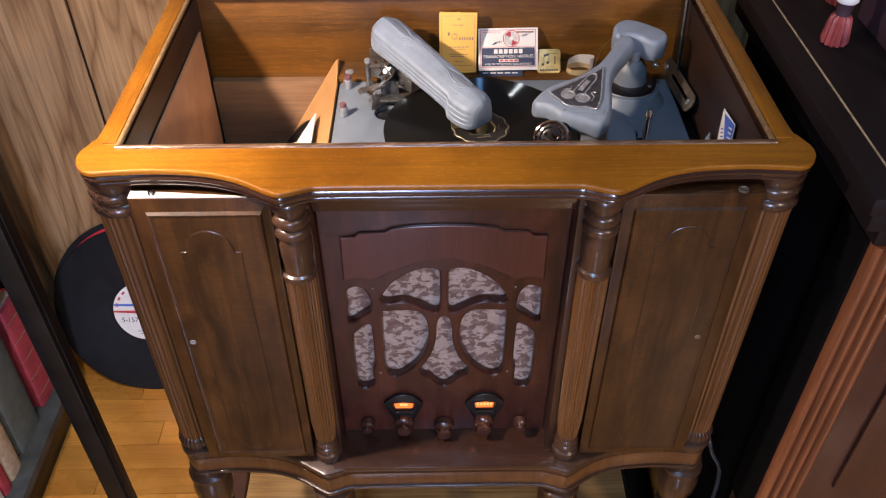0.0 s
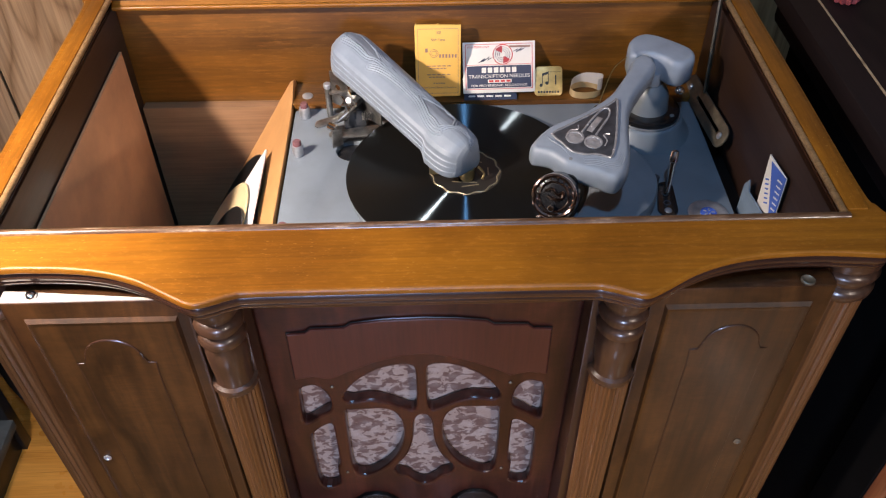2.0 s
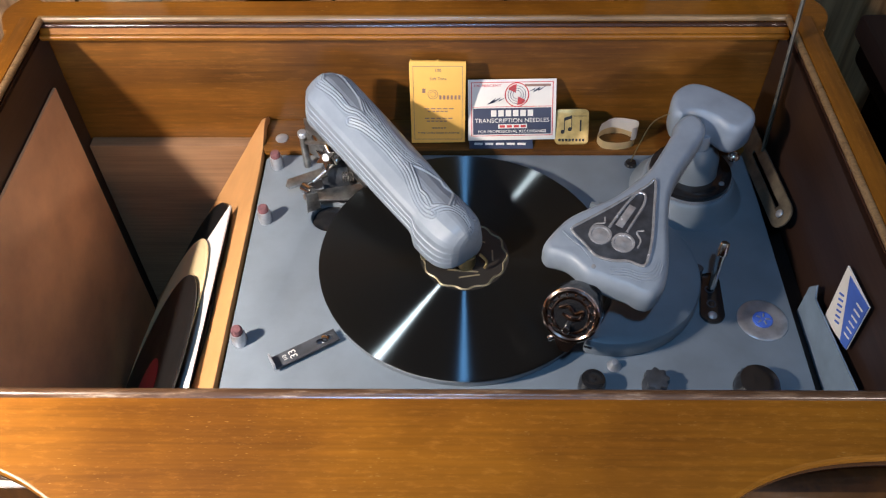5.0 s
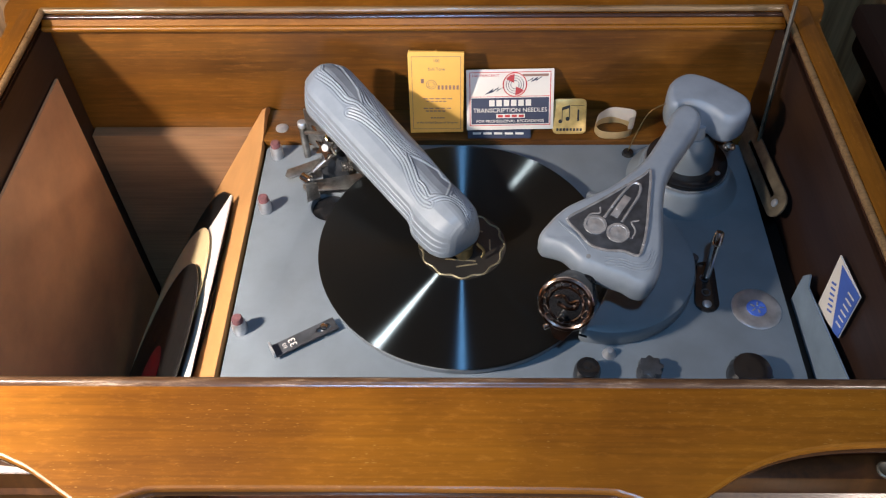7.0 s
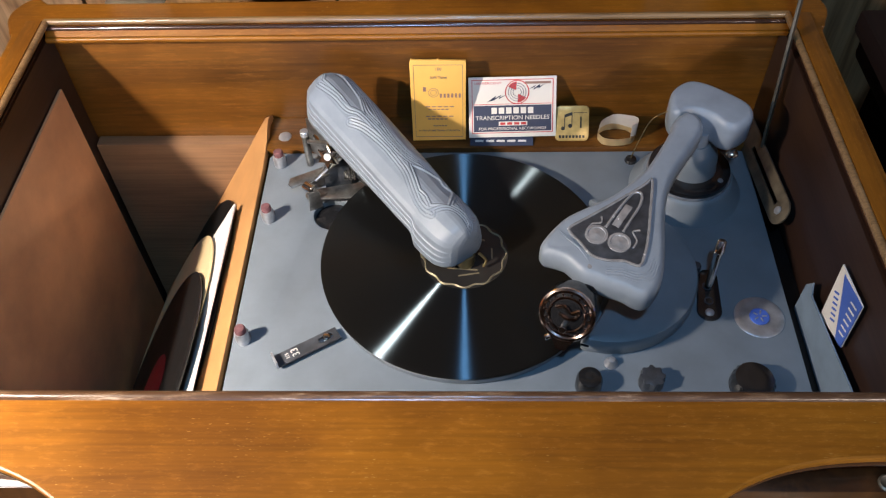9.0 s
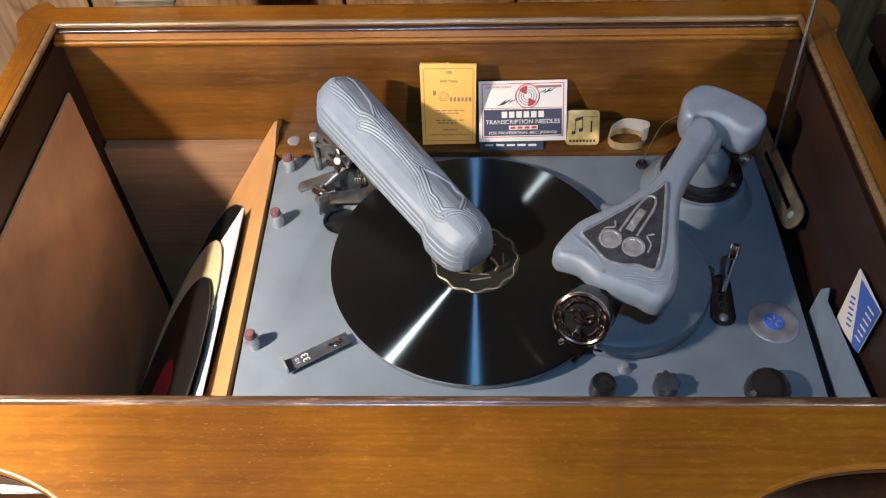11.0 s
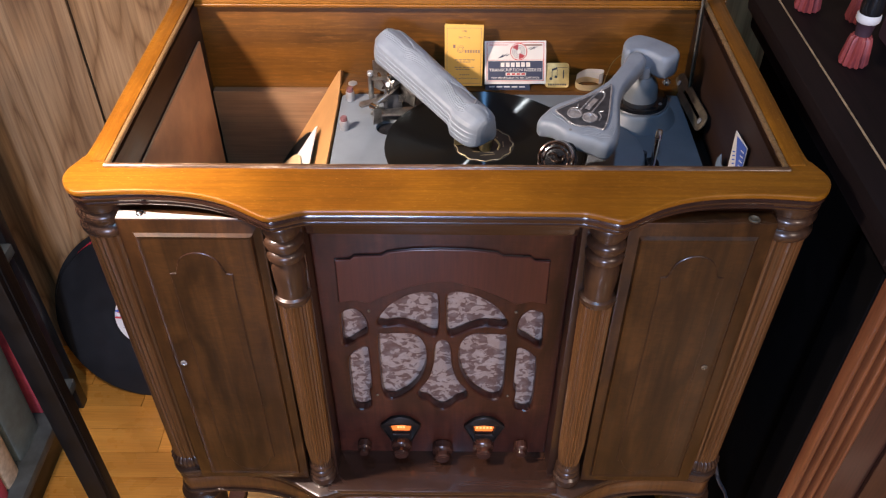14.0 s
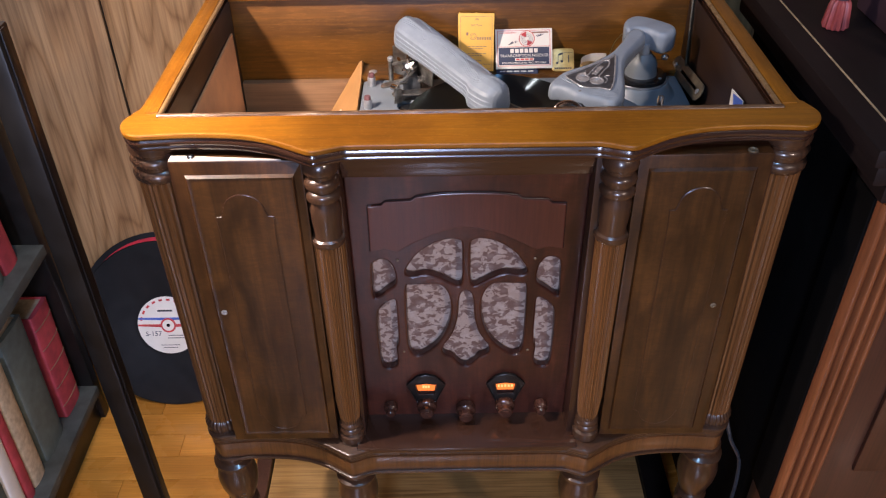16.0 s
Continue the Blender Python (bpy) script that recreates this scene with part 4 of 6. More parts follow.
part("screw", lathe([(0, 0.0022), (0.004, 0.0022), (0.0046, 0.001)], (0.2495, 0.391, 0.914), 10), STEEL, tone)
part("screw", lathe([(0, 0.0024), (0.0008, 0.0022), (0.0004, 0.001)], (0.2630, 0.3790, 0.9168), 10), PEWTER, tone)
# stem and spreading head in one casting
HEAD = [(0.2280, 0.352), (0.223, 0.340), (0.210, 0.318), (0.198, 0.300), (0.185, 0.287), (0.166, 0.2715), (0.147, 0.2615), (0.129, 0.251), (0.1150, 0.237), (0.1085, 0.227), (0.1105, 0.2185), (0.118, 0.2145), (0.126, 0.2105), (0.132, 0.204), (0.138, 0.1975),
        (0.147, 0.1935), (0.157, 0.1885), (0.168, 0.1845), (0.176, 0.1795), (0.185, 0.1785), (0.193, 0.186), (0.199, 0.198), (0.2035, 0.220), (0.2075, 0.250), (0.214, 0.278), (0.226, 0.302), (0.242, 0.326), (0.252, 0.343), (0.2500, 0.356), (0.2400, 0.362)]


def head_top(x, y):
    return 0.9085 + math.tan(radians(5.0)) * (y - 0.24) - 0.0026 * max(0.0, (0.212 - y) / 0.03) ** 2 - 0.002 * max(0.0, (0.135 - x) / 0.02) ** 2


part("arm_head", pillow(HEAD, head_top, 0.0205, 0.0062, 0.0085), ARM_GREY, tone, "spreading grey tone-arm head", 60)
# cast plaque on the head
PLQ = [(p.x, p.y) for p in spline([(x, y, 0) for x, y in ((0.2005, 0.2840), (0.192, 0.2780), (0.163, 0.2585), (0.144, 0.2465), (0.1315, 0.2385), (0.1318, 0.2335), (0.1385, 0.2240), (0.1460, 0.2125), (0.157, 0.2075), (0.170, 0.2065), (0.1805, 0.2022), (0.186, 0.212), (0.191, 0.230), (0.1955, 0.254))], 4, True)]
tilt = Matrix.Translation((0.17, 0.24, 0.9085)) @ Matrix.Rotation(radians(5.0), 4, "X") @ Matrix.Rotation(radians(-1.0), 4, "Y") @ Matrix.Translation((-0.17, -0.24, 0))
badge = part("plaque", plate([PLQ], -0.004, 0.0008, 0.0006, tilt), PEWTER, tone, "cast pewter ornament plate")
part("plaque_rim", tube([tilt @ Vector((x, y, 0.0008)) for x, y in PLQ], 0.0012, True), POLISHED, tone)
for x, y in ((0.1515, 0.2310), (0.1680, 0.2232)):
    part("medallion", lathe([(0, 0.0090), (0.0012, 0.0088), (0.0013, 0.0070), (0.0004, 0.0066), (0.0005, 0.0030), (0.0014, 0.0010)], m=tilt @ Matrix.Translation((x, y, 0.0007)), steps=24), POLISHED, tone)
part("ornament", tube([tilt @ p for p in spline([(0.159, 0.238, 0.001), (0.170, 0.254, 0.0012), (0.180, 0.2665, 0.0012), (0.1855, 0.2715, 0.0012), (0.1905, 0.2690, 0.0012), (0.1880, 0.2590, 0.0012), (0.180, 0.246, 0.0012), (0.172, 0.2335, 0.001)], 5)], 0.0012), POLISHED, tone)
part("tablet", plate([[(0.1640, 0.2405), (0.1690, 0.2370), (0.1820, 0.2565), (0.1770, 0.2600)]], 0.0006, 0.0014, 0.0003, tilt), POLISHED, tone)
for pts in ([(0.1445, 0.2360), (0.149, 0.2415), (0.156, 0.2425), (0.157, 0.248)], [(0.1780, 0.2180), (0.1815, 0.2250), (0.1795, 0.2330), (0.1850, 0.2345)]):
    part("ornament", tube([tilt @ p for p in spline([(x, y, 0.0010) for x, y in pts], 5)], 0.0008), POLISHED, tone)
for k in range(4):
    o = 0.0022 * k
    for line in ([(0.1240 + o, 0.2360 - o), (0.1290 + o, 0.2285 - o), (0.1360 + o * 0.9, 0.2215 - o), (0.1410 + o * 0.4, 0.2130 - o)], [(0.1560, 0.2020 - o), (0.1680, 0.2010 - o), (0.1780, 0.1975 - o), (0.1870 + o * 0.4, 0.1990 - o), (0.1925 + o * 0.4, 0.2100 - o)]):
        part("cast_line", tube([(p.x, p.y, head_top(p.x, p.y) - 0.0003) for p in spline([(x, y, 0) for x, y in line], 5)], 0.0007), ARM_GREY, tone)
part("screw", lathe([(0, 0.003), (0.0012, 0.0028), (0.0018, 0.001)], (0.1440, 0.2035, 0.9035), 12), POLISHED, tone)
# pickup head: round soundbox
face_c, face_n = Vector((0.1265, 0.1730, 0.884)), Vector((-0.33, -0.80, 0.50)).normalized()
SB = Matrix.Translation(face_c) @ face_n.to_track_quat("Z", "Y").to_matrix().to_4x4()
pick = part("pickup", lathe([(-0.030, 0.010), (-0.024, 0.0195), (-0.018, 0.0215), (-0.006, 0.0215), (-0.001, 0.0205), (0.0, 0.0190)], m=SB, steps=40), BLACK, changer, "round dark pickup with coppery moulded face")
part("face_ring", hoop(SB @ Matrix.Translation((0, 0, -0.0005)), 0.0195, 0.0024, 48, 8), BRONZE, pick, "oxidised copper ring")
part("face_ring", hoop(SB, 0.0138, 0.0012, 40, 6), BRONZE, pick)
for k in range(16):
    a = 2 * math.pi * k / 16
    part("stud", rod(SB @ Vector((0.0165 * math.cos(a), 0.0165 * math.sin(a), -0.001)), SB @ Vector((0.0165 * math.cos(a), 0.0165 * math.sin(a), 0.0008)), 0.0011, 6), BRONZE, pick)
part("scroll", tube([SB @ p for p in spline([(-0.009, 0.004, 0.001), (-0.003, 0.007, 0.002), (0.003, 0.003, 0.002), (0.008, 0.006, 0.001), (0.007, 0.000, 0.001), (0.001, -0.002, 0.002), (-0.006, 0.0, 0.001)], 5)], 0.0014), BRONZE, pick)
part("needle_screw", rod(SB @ Vector((0.0, -0.010, 0.0)), SB @ Vector((0.0, -0.0105, 0.006)), 0.0030), CHROME, pick)
part("needle_screw", rod(SB @ Vector((-0.006, -0.020, -0.004)), SB @ Vector((-0.012, -0.024, 0.0)), 0.0024), CHROME, pick)
part("needle_chuck", loft([[SB @ Vector((x, -0.015, z)) for x, z in ((-0.012, -0.012), (0.012, -0.012), (0.012, 0.001), (-0.012, 0.001))], [SB @ Vector((x, -0.030, z)) for x, z in ((-0.002, -0.006), (0.005, -0.006), (0.005, -0.001), (-0.002, -0.001))]]), BRONZE, pick)
part("neck", rod((0.132, 0.184, 0.880), (0.150, 0.203, 0.886), 0.009, 16), BLACK, pick)
part("wire", tube(spline([(0.228, 0.372, 0.908), (0.219, 0.386, 0.885), (0.2135, 0.394, 0.850), (0.210, 0.398, BZ)], 6), 0.0006), BRASS, changer)
part("wire_bush", lathe([(BZ, 0.006), (BZ + 0.003, 0.005), (BZ + 0.004, 0.002)], (0.211, 0.398, 0), 14), BLACK, changer)

# record-changing arm
AB, AN = Vector((-0.0765, 0.4090, 0)), Vector((0.0500, 0.2560, 0))
ax = (AN - AB).normalized()
rt = Vector((-ax.y, ax.x, 0))
rt = rt if rt.x > 0 else -rt
ARM = [(-0.025, 0.0185, 0.9165, 0.890), (-0.018, 0.0205, 0.9205, 0.887), (0.03, 0.0262, 0.9225, 0.885), (0.06, 0.0272, 0.9220, 0.884), (0.30, 0.0270, 0.9125, 0.879), (0.62, 0.0260, 0.8995, 0.869), (0.785, 0.0248, 0.8930, 0.862), (0.80, 0.0252, 0.8926, 0.858), (0.815, 0.0272, 0.8925, 0.852),
       (0.89, 0.0272, 0.8908, 0.850), (0.94, 0.0260, 0.8895, 0.8492), (0.97, 0.0238, 0.8880, 0.849), (0.99, 0.0205, 0.8860, 0.849), (1.005, 0.0160, 0.8830, 0.8495), (1.014, 0.0105, 0.8800, 0.850), (1.018, 0.0050, 0.8770, 0.851)]
SECTION = [(-0.93, 0), (-1, 0.05), (-1, 0.19), (-0.968, 0.205), (-0.965, 0.345), (-0.93, 0.36), (-0.922, 0.5), (-0.882, 0.515), (-0.865, 0.66), (-0.76, 0.76), (-0.42, 0.915), (-0.12, 0.99), (0, 1)]
SECTION += [(-a, b) for a, b in SECTION[-2::-1]]
LEN = (AN - AB).length
# flowing lines and two sunk lozenges on the back of the arm, as (along, across)
FLOW = [[(0.03, -0.30), (0.128, -0.15), (0.223, -0.13), (0.28, 0.07), (0.395, 0.12), (0.494, 0.12), (0.597, 0.21), (0.70, 0.66), (0.749, 0.73), (0.80, 0.84)],
        [(0.00, 0.66), (0.132, 0.52), (0.194, 0.50), (0.284, 0.27), (0.362, 0.30)],
        [(0.07, 0.80), (0.194, 0.74), (0.375, 0.45), (0.515, 0.36), (0.601, 0.50), (0.72, 0.80)],
        [(0.284, -0.39), (0.35, -0.18), (0.469, -0.05), (0.56, -0.06), (0.638, -0.12), (0.724, -0.36), (0.786, -0.49), (0.852, -0.39)],
        [(0.831, -0.45), (0.856, -0.06), (0.885, 0.20), (0.93, 0.34), (0.985, 0.36)],
        [(0.81, 0.84), (0.875, 0.62), (0.95, 0.62)]]
LOZENGES = [[(0.03, -0.12), (0.149, -0.05), (0.223, -0.09), (0.284, 0.15), (0.198, 0.43), (0.128, 0.50), (0.0, 0.60), (0.0, 0.1)],
            [(0.613, 0.18), (0.683, -0.01), (0.737, -0.18), (0.769, -0.15), (0.823, -0.24), (0.872, 0.15), (0.798, 0.79), (0.761, 0.66), (0.724, 0.73), (0.671, 0.49)]]


def carved_arm(along_n=300, across_n=176):
    """The skin of the arm with its cast relief."""
    arm, sec = np.array(ARM), np.array(SECTION)
    run = np.concatenate([[0], np.cumsum(np.hypot(np.diff(sec[:, 0]) * 0.026, np.diff(sec[:, 1]) * 0.034))])
    q = np.linspace(0, run[-1], across_n)
    u, v = np.interp(q, run, sec[:, 0]), np.interp(q, run, sec[:, 1])
    st = np.linspace(arm[0, 0], arm[-1, 0], along_n)
    st = np.sort(np.concatenate([st, np.linspace(0.96, arm[-1, 0], 50)]))
    ease = lambda f: np.mean([np.interp(st + d, arm[:, 0], f) for d in np.linspace(-0.012, 0.012, 9)], axis=0)
    w, zt, zb = [np.where(st < 1.0, ease(arm[:, k]), np.interp(st, arm[:, 0], arm[:, k])) for k in (1, 2, 3)]
    a3, r3, b3 = np.array(ax), np.array(rt), np.array(AB)
    pos = b3 + st[:, None, None] * LEN * a3 + (w[:, None] * u)[:, :, None] * r3
    pos[:, :, 2] = zb[:, None] + v * (zt - zb)[:, None]
    # flat coordinates on the skin
    half = run[-1] / 2
    ga, gb = np.repeat(st[:, None] * LEN, across_n, 1), np.repeat((q - half)[None, :], len(st), 0)
    skin = lambda b: np.interp(b, sec[8:17, 0], run[8:17]) - half
    near = np.full(ga.shape, 1.0)
    for line in FLOW + [z + z[:1] for z in LOZENGES]:
        pts = [(p.x * LEN, skin(p.y)) for p in spline([(x, y, 0) for x, y in line], 5)] if line in FLOW else [(x * LEN, skin(y)) for x, y in line]
        for (x0, y0), (x1, y1) in zip(pts, pts[1:]):
            dx, dy = x1 - x0, y1 - y0
            t = np.clip(((ga - x0) * dx + (gb - y0) * dy) / (dx * dx + dy * dy + 1e-12), 0, 1)
            near = np.minimum(near, np.hypot(ga - x0 - t * dx, gb - y0 - t * dy))
    relief = 0.00042 * np.cos(2 * np.pi * near / 0.0026) * np.clip(2.6 - near / 0.0026, 0, 1)
    for zone in LOZENGES:
        zx, zy = np.array([p[0] * LEN for p in zone]), np.array([skin(p[1]) for p in zone])
        inside = np.zeros(ga.shape, bool)
        for k in range(len(zone)):
            x0, y0, x1, y1 = zx[k - 1], zy[k - 1], zx[k], zy[k]
            inside ^= ((y0 > gb) != (y1 > gb)) & (ga < (x1 - x0) * (gb - y0) / (y1 - y0 + 1e-12) + x0)
        relief = np.where(inside, 0.00042 - 0.0013 * np.clip(near / 0.0012, 0, 1), relief)
    relief *= np.clip((np.abs(sec[8, 0]) - np.abs(u)) / 0.05, 0, 1)[None, :]
    da, db = np.gradient(pos, axis=0), np.gradient(pos, axis=1)
    nrm = np.cross(da, db)
    nrm /= np.linalg.norm(nrm, axis=2, keepdims=True) + 1e-12
    nrm *= np.sign(nrm[:, across_n // 2, 2])[:, None, None]
    pos = pos + nrm * relief[:, :, None]
    n, m = len(st), across_n
    idx = np.arange(n * m).reshape(n, m)
    faces = np.stack([idx[:-1, :-1], idx[:-1, 1:], idx[1:, 1:], idx[1:, :-1]], -1).reshape(-1, 4).tolist()
    faces += [(int(idx[i, 0]), int(idx[i + 1, 0]), int(idx[i + 1, -1]), int(idx[i, -1])) for i in range(n - 1)]
    faces += [idx[0].tolist(), idx[-1][::-1].tolist()]
    me = bpy.data.meshes.new("changer_arm")
    me.from_pydata(pos.reshape(-1, 3).tolist(), [], faces)
    bm = bmesh.new()
    bm.from_mesh(me)
    bpy.data.meshes.remove(me)
    return bm


charm = part("changer_arm", carved_arm(), ARM_GREY, changer, "grey cast record-changing arm with flowing lines", 50)
part("spindle_sleeve", lathe([(0.8375, 0.0075), (0.842, 0.0085), (0.8515, 0.0085)], (0.0505, 0.2600, 0), 20), BRASS, charm, "brass spindle sleeve")
part("gripper", box((0.012, 0.262, 0.840), (0.034, 0.276, 0.853), 0.002), BRASS, charm)
part("gripper", tube(spline([(0.062, 0.258, 0.853), (0.068, 0.256, 0.846), (0.066, 0.254, 0.840)], 4), 0.0013), BRASS, charm)
# lifting mechanism under the back of the arm
mech = part("lift_mechanism", plate([[(-0.082, 0.362), (-0.058, 0.366), (-0.056, 0.398), (-0.080, 0.402)]], BZ - 0.001, 0.850, 0.003), GUNMETAL, changer, "worn steel linkage that lifts the changing arm")
part("column", rod((-0.066, 0.390, 0.845), (-0.066, 0.390, 0.890), 0.009, 20), GUNMETAL, mech)
part("cheek", plate([[(-0.012, -0.020), (0.012, -0.018), (0.014, 0.016), (0.004, 0.024), (-0.012, 0.022)], circle(-0.001, 0.004, 0.0042, 16)], -0.001, 0.001, 0.0004, Matrix.Translation((-0.087, 0.386, 0.862)) @ Matrix.Rotation(radians(-40), 4, "Z") @ UPRIGHT), LINKAGE, mech)
part("cheek", plate([[(-0.012, -0.016), (0.020, -0.014), (0.022, 0.008), (0.0, 0.022), (-0.012, 0.020)]], -0.001, 0.001, 0.0004, Matrix.Translation((-0.052, 0.362, 0.856)) @ Matrix.Rotation(radians(-52), 4, "Z") @ UPRIGHT), LINKAGE, mech)
part("pin", rod((-0.101, 0.396, BZ - 0.001), (-0.101, 0.396, 0.862), 0.0036, 14), LINKAGE, mech)
part("pin_head", rod((-0.101, 0.396, 0.860), (-0.101, 0.396, 0.866), 0.0044, 14), STEEL, mech)
part("lever", plate([[(-0.020, -0.0045), (0.018, -0.0050), (0.022, 0.0), (0.018, 0.0050), (-0.018, 0.0055), (-0.022, 0.0)]], -0.001, 0.001, 0.0004, Matrix.Translation((-0.094, 0.359, 0.842)) @ Matrix.Rotation(radians(28), 4, "Z") @ Matrix.Rotation(radians(14), 4, "X")), LINKAGE, mech)
part("lever", plate([circle(-0.092, 0.344, 0.006, 10, 90, 270) + circle(-0.046, 0.350, 0.010, 12, -90, 90)], 0.832, 0.8345, 0.0006), LINKAGE, mech)
part("foot_bracket", plate([[(-0.006, -0.012), (0.007, -0.010), (0.006, 0.010), (-0.004, 0.012)]], -0.001, 0.001, 0.0003, Matrix.Translation((-0.089, 0.337, 0.8335)) @ Matrix.Rotation(radians(24), 4, "Z") @ UPRIGHT), LINKAGE, mech)
star = [((0.0120 if k % 2 else 0.0062) * math.cos(math.pi * k / 6), (0.0120 if k % 2 else 0.0062) * math.sin(math.pi * k / 6)) for k in range(12)]
wheel = part("star_wheel", plate([star], -0.002, 0.002, 0.0006, Matrix.Translation((-0.0740, 0.3600, 0.867)) @ Matrix.Rotation(radians(58), 4, "X") @ Matrix.Rotation(radians(-24), 4, "Y")), CHROME, mech, "nickel star wheel")
part("hub", rod((-0.0745, 0.3575, 0.869), (-0.0735, 0.3640, 0.864), 0.0038, 14), STEEL, wheel)
for k in range(5):
    part("spring_coil", tube([Vector((-0.060 + 0.0022 * k, 0.352 + 0.0040 * math.cos(2 * math.pi * j / 10), 0.851 + 0.0040 * math.sin(2 * math.pi * j / 10))) for j in range(10)], 0.0007, True, 5), LINKAGE, mech)
part("roller", rod((-0.0975, 0.3475, 0.843), (-0.0885, 0.3405, 0.843), 0.0048, 16), CHROME, mech)
part("link", rod((-0.098, 0.392, 0.856), (-0.070, 0.372, 0.872), 0.0022, 10), LINKAGE, mech)
part("link", rod((-0.088, 0.350, 0.846), (-0.060, 0.372, 0.860), 0.0020, 10), LINKAGE, mech)

# buttons, dome, bracket, lever, medallion, controls
for x, y in ((-0.1300, 0.3945), (-0.1312, 0.3235), (-0.1325, 0.1905)):
    bt = part("rest_button", lathe([(BZ, 0.0056), (BZ + 0.002, 0.0060), (BZ + 0.0120, 0.0060), (BZ + 0.0138, 0.0052)], (x, y, 0), 24), STEEL, changer, "nickel rest post with red felt tip")
    part("felt_tip", lathe([(BZ + 0.0135, 0.0046), (BZ + 0.0180, 0.0046), (BZ + 0.0192, 0.0036)], (x, y, 0), 20), RED_FELT, bt)
BRK = Matrix.Translation((-0.0775, 0.1815, BZ + 0.004)) @ Matrix.Rotation(radians(31), 4, "Z")
br = part("speed_bracket", plate([[(-0.028, -0.0060), (0.027, -0.0060), (0.027, 0.0060), (-0.028, 0.0060)], circle(0.012, 0, 0.0024, 8, 90, 270) + circle(0.020, 0, 0.0024, 8, -90, 90)], 0.0, 0.0016, 0.0003, BRK), GUNMETAL, changer, "dark metal bracket stamped 33")
part("upturn", box((-0.0295, -0.0060, 0.0), (-0.028, 0.0060, 0.008), 0.0004, BRK), STEEL, br)
part("screw", lathe([(0.0, 0.0032), (0.0026, 0.0030), (0.0034, 0.0015)], m=BRK @ Matrix.Translation((0.017, 0.0008, 0.0)), steps=14), CHROME, br)
part("lettering", words("33", 0.0085, BRK @ Matrix.Translation((-0.011, 0.0002, 0.0017)) @ Matrix.Rotation(radians(90), 4, "Z")), PAPER, br)
part("lettering", words("1/3", 0.0045, BRK @ Matrix.Translation((-0.018, 0.0, 0.0017)) @ Matrix.Rotation(radians(90), 4, "Z")), PAPER, br)
part("stud", lathe([(BZ - 0.001, 0.003), (BZ + 0.004, 0.003)], m=Matrix.Translation((-0.063, 0.190, 0)), steps=10), STEEL, br)
LV = (0.2555, 0.236)
lev = part("lever_slot", plate([circle(LV[0] - 0.0015, LV[1] - 0.016, 0.0105, 14, 180, 360) + circle(LV[0] + 0.0030, LV[1] + 0.018, 0.0085, 14, 0, 180)], BZ - 0.0005, BZ + 0.0022, 0.0008), BLACK, changer, "black start lever with chrome handle")
for dy in (-0.007, 0.008):
    part("hole", lathe([(BZ + 0.0018, 0.0042), (BZ + 0.0026, 0.0040), (BZ + 0.0026, 0.0028), (BZ + 0.0020, 0.0026)], (LV[0] + dy * 0.08, LV[1] + dy, 0), 16), PEWTER, lev)
part("screw", lathe([(BZ + 0.002, 0.0040), (BZ + 0.0032, 0.0036), (BZ + 0.004, 0.002)], (LV[0] - 0.002, LV[1] - 0.019, 0), 14), STEEL, lev)
part("handle", rod((0.2570, 0.2430, BZ + 0.004), (0.2605, 0.2545, 0.857), 0.0032, 14, 0.0036), CHROME, lev)
part("handle_tip", rod((0.2605, 0.2545, 0.857), (0.2622, 0.2585, 0.868), 0.0046, 16, 0.0038), CHROME, lev)
part("bush", rod((0.2480, 0.2600, BZ), (0.2480, 0.2600, BZ + 0.012), 0.0045, 12), PEWTER, lev)
part("medallion", lathe([(BZ, 0.0205), (BZ + 0.0006, 0.0205), (BZ + 0.0014, 0.0190), (BZ + 0.0009, 0.0150), (BZ + 0.0009, 0.0085)], (0.2940, 0.2135, 0), 40), STEEL, changer, "round nickel maker's plate with blue centre")
part("blue_centre", lathe([(BZ + 0.0008, 0.0082), (BZ + 0.0018, 0.0080), (BZ + 0.0020, 0.0060)], (0.2940, 0.2135, 0), 24), BLUE_INK, changer)
for k in range(5):
    a = 2 * math.pi * k / 5
    part("ornament", rod((0.2940 + 0.002 * math.cos(a), 0.2135 + 0.002 * math.sin(a), BZ + 0.0021), (0.2940 + 0.0058 * math.cos(a), 0.2135 + 0.0058 * math.sin(a), BZ + 0.0021), 0.0007, 6), STEEL, changer)
part("small_screw", lathe([(BZ, 0.0058), (BZ + 0.001, 0.0055), (BZ + 0.0035, 0.0035), (BZ + 0.006, 0.0028), (BZ + 0.0066, 0.001)], (0.1670, 0.1690, 0), 16), STEEL, changer)
for x, y, r, h, mat, nm in ((0.1465, 0.1475, 0.0105, 0.017, BLACK, "black domed push button"), (0.2725, 0.1470, 0.0170, 0.016, BLACK, "black ribbed control knob")):
    part("control_knob", lathe([(BZ, r * 0.95), (BZ + 0.002, r), (BZ + h * 0.7, r * 0.98, 1), (BZ + h * 0.92, r * 0.85), (BZ + h, r * 0.5), (BZ + h * 0.96, r * 0.2)], (x, y, 0), 60, 20 if r > 0.012 else 0, 0.001), mat, changer, nm)
part("clear_knob", lathe([(BZ, 0.0095), (BZ + 0.008, 0.0105, 1), (BZ + 0.013, 0.0100, 1), (BZ + 0.014, 0.006)], (0.1955, 0.1500, 0), 48, 8, 0.002), PEWTER, changer, "grey cross-cut knob")
part("pointer", plate([[(0.141, 0.1735), (0.147, 0.1715), (0.1475, 0.173), (0.1415, 0.175)]], BZ + 0.0195, BZ + 0.0203), BLACK, changer)
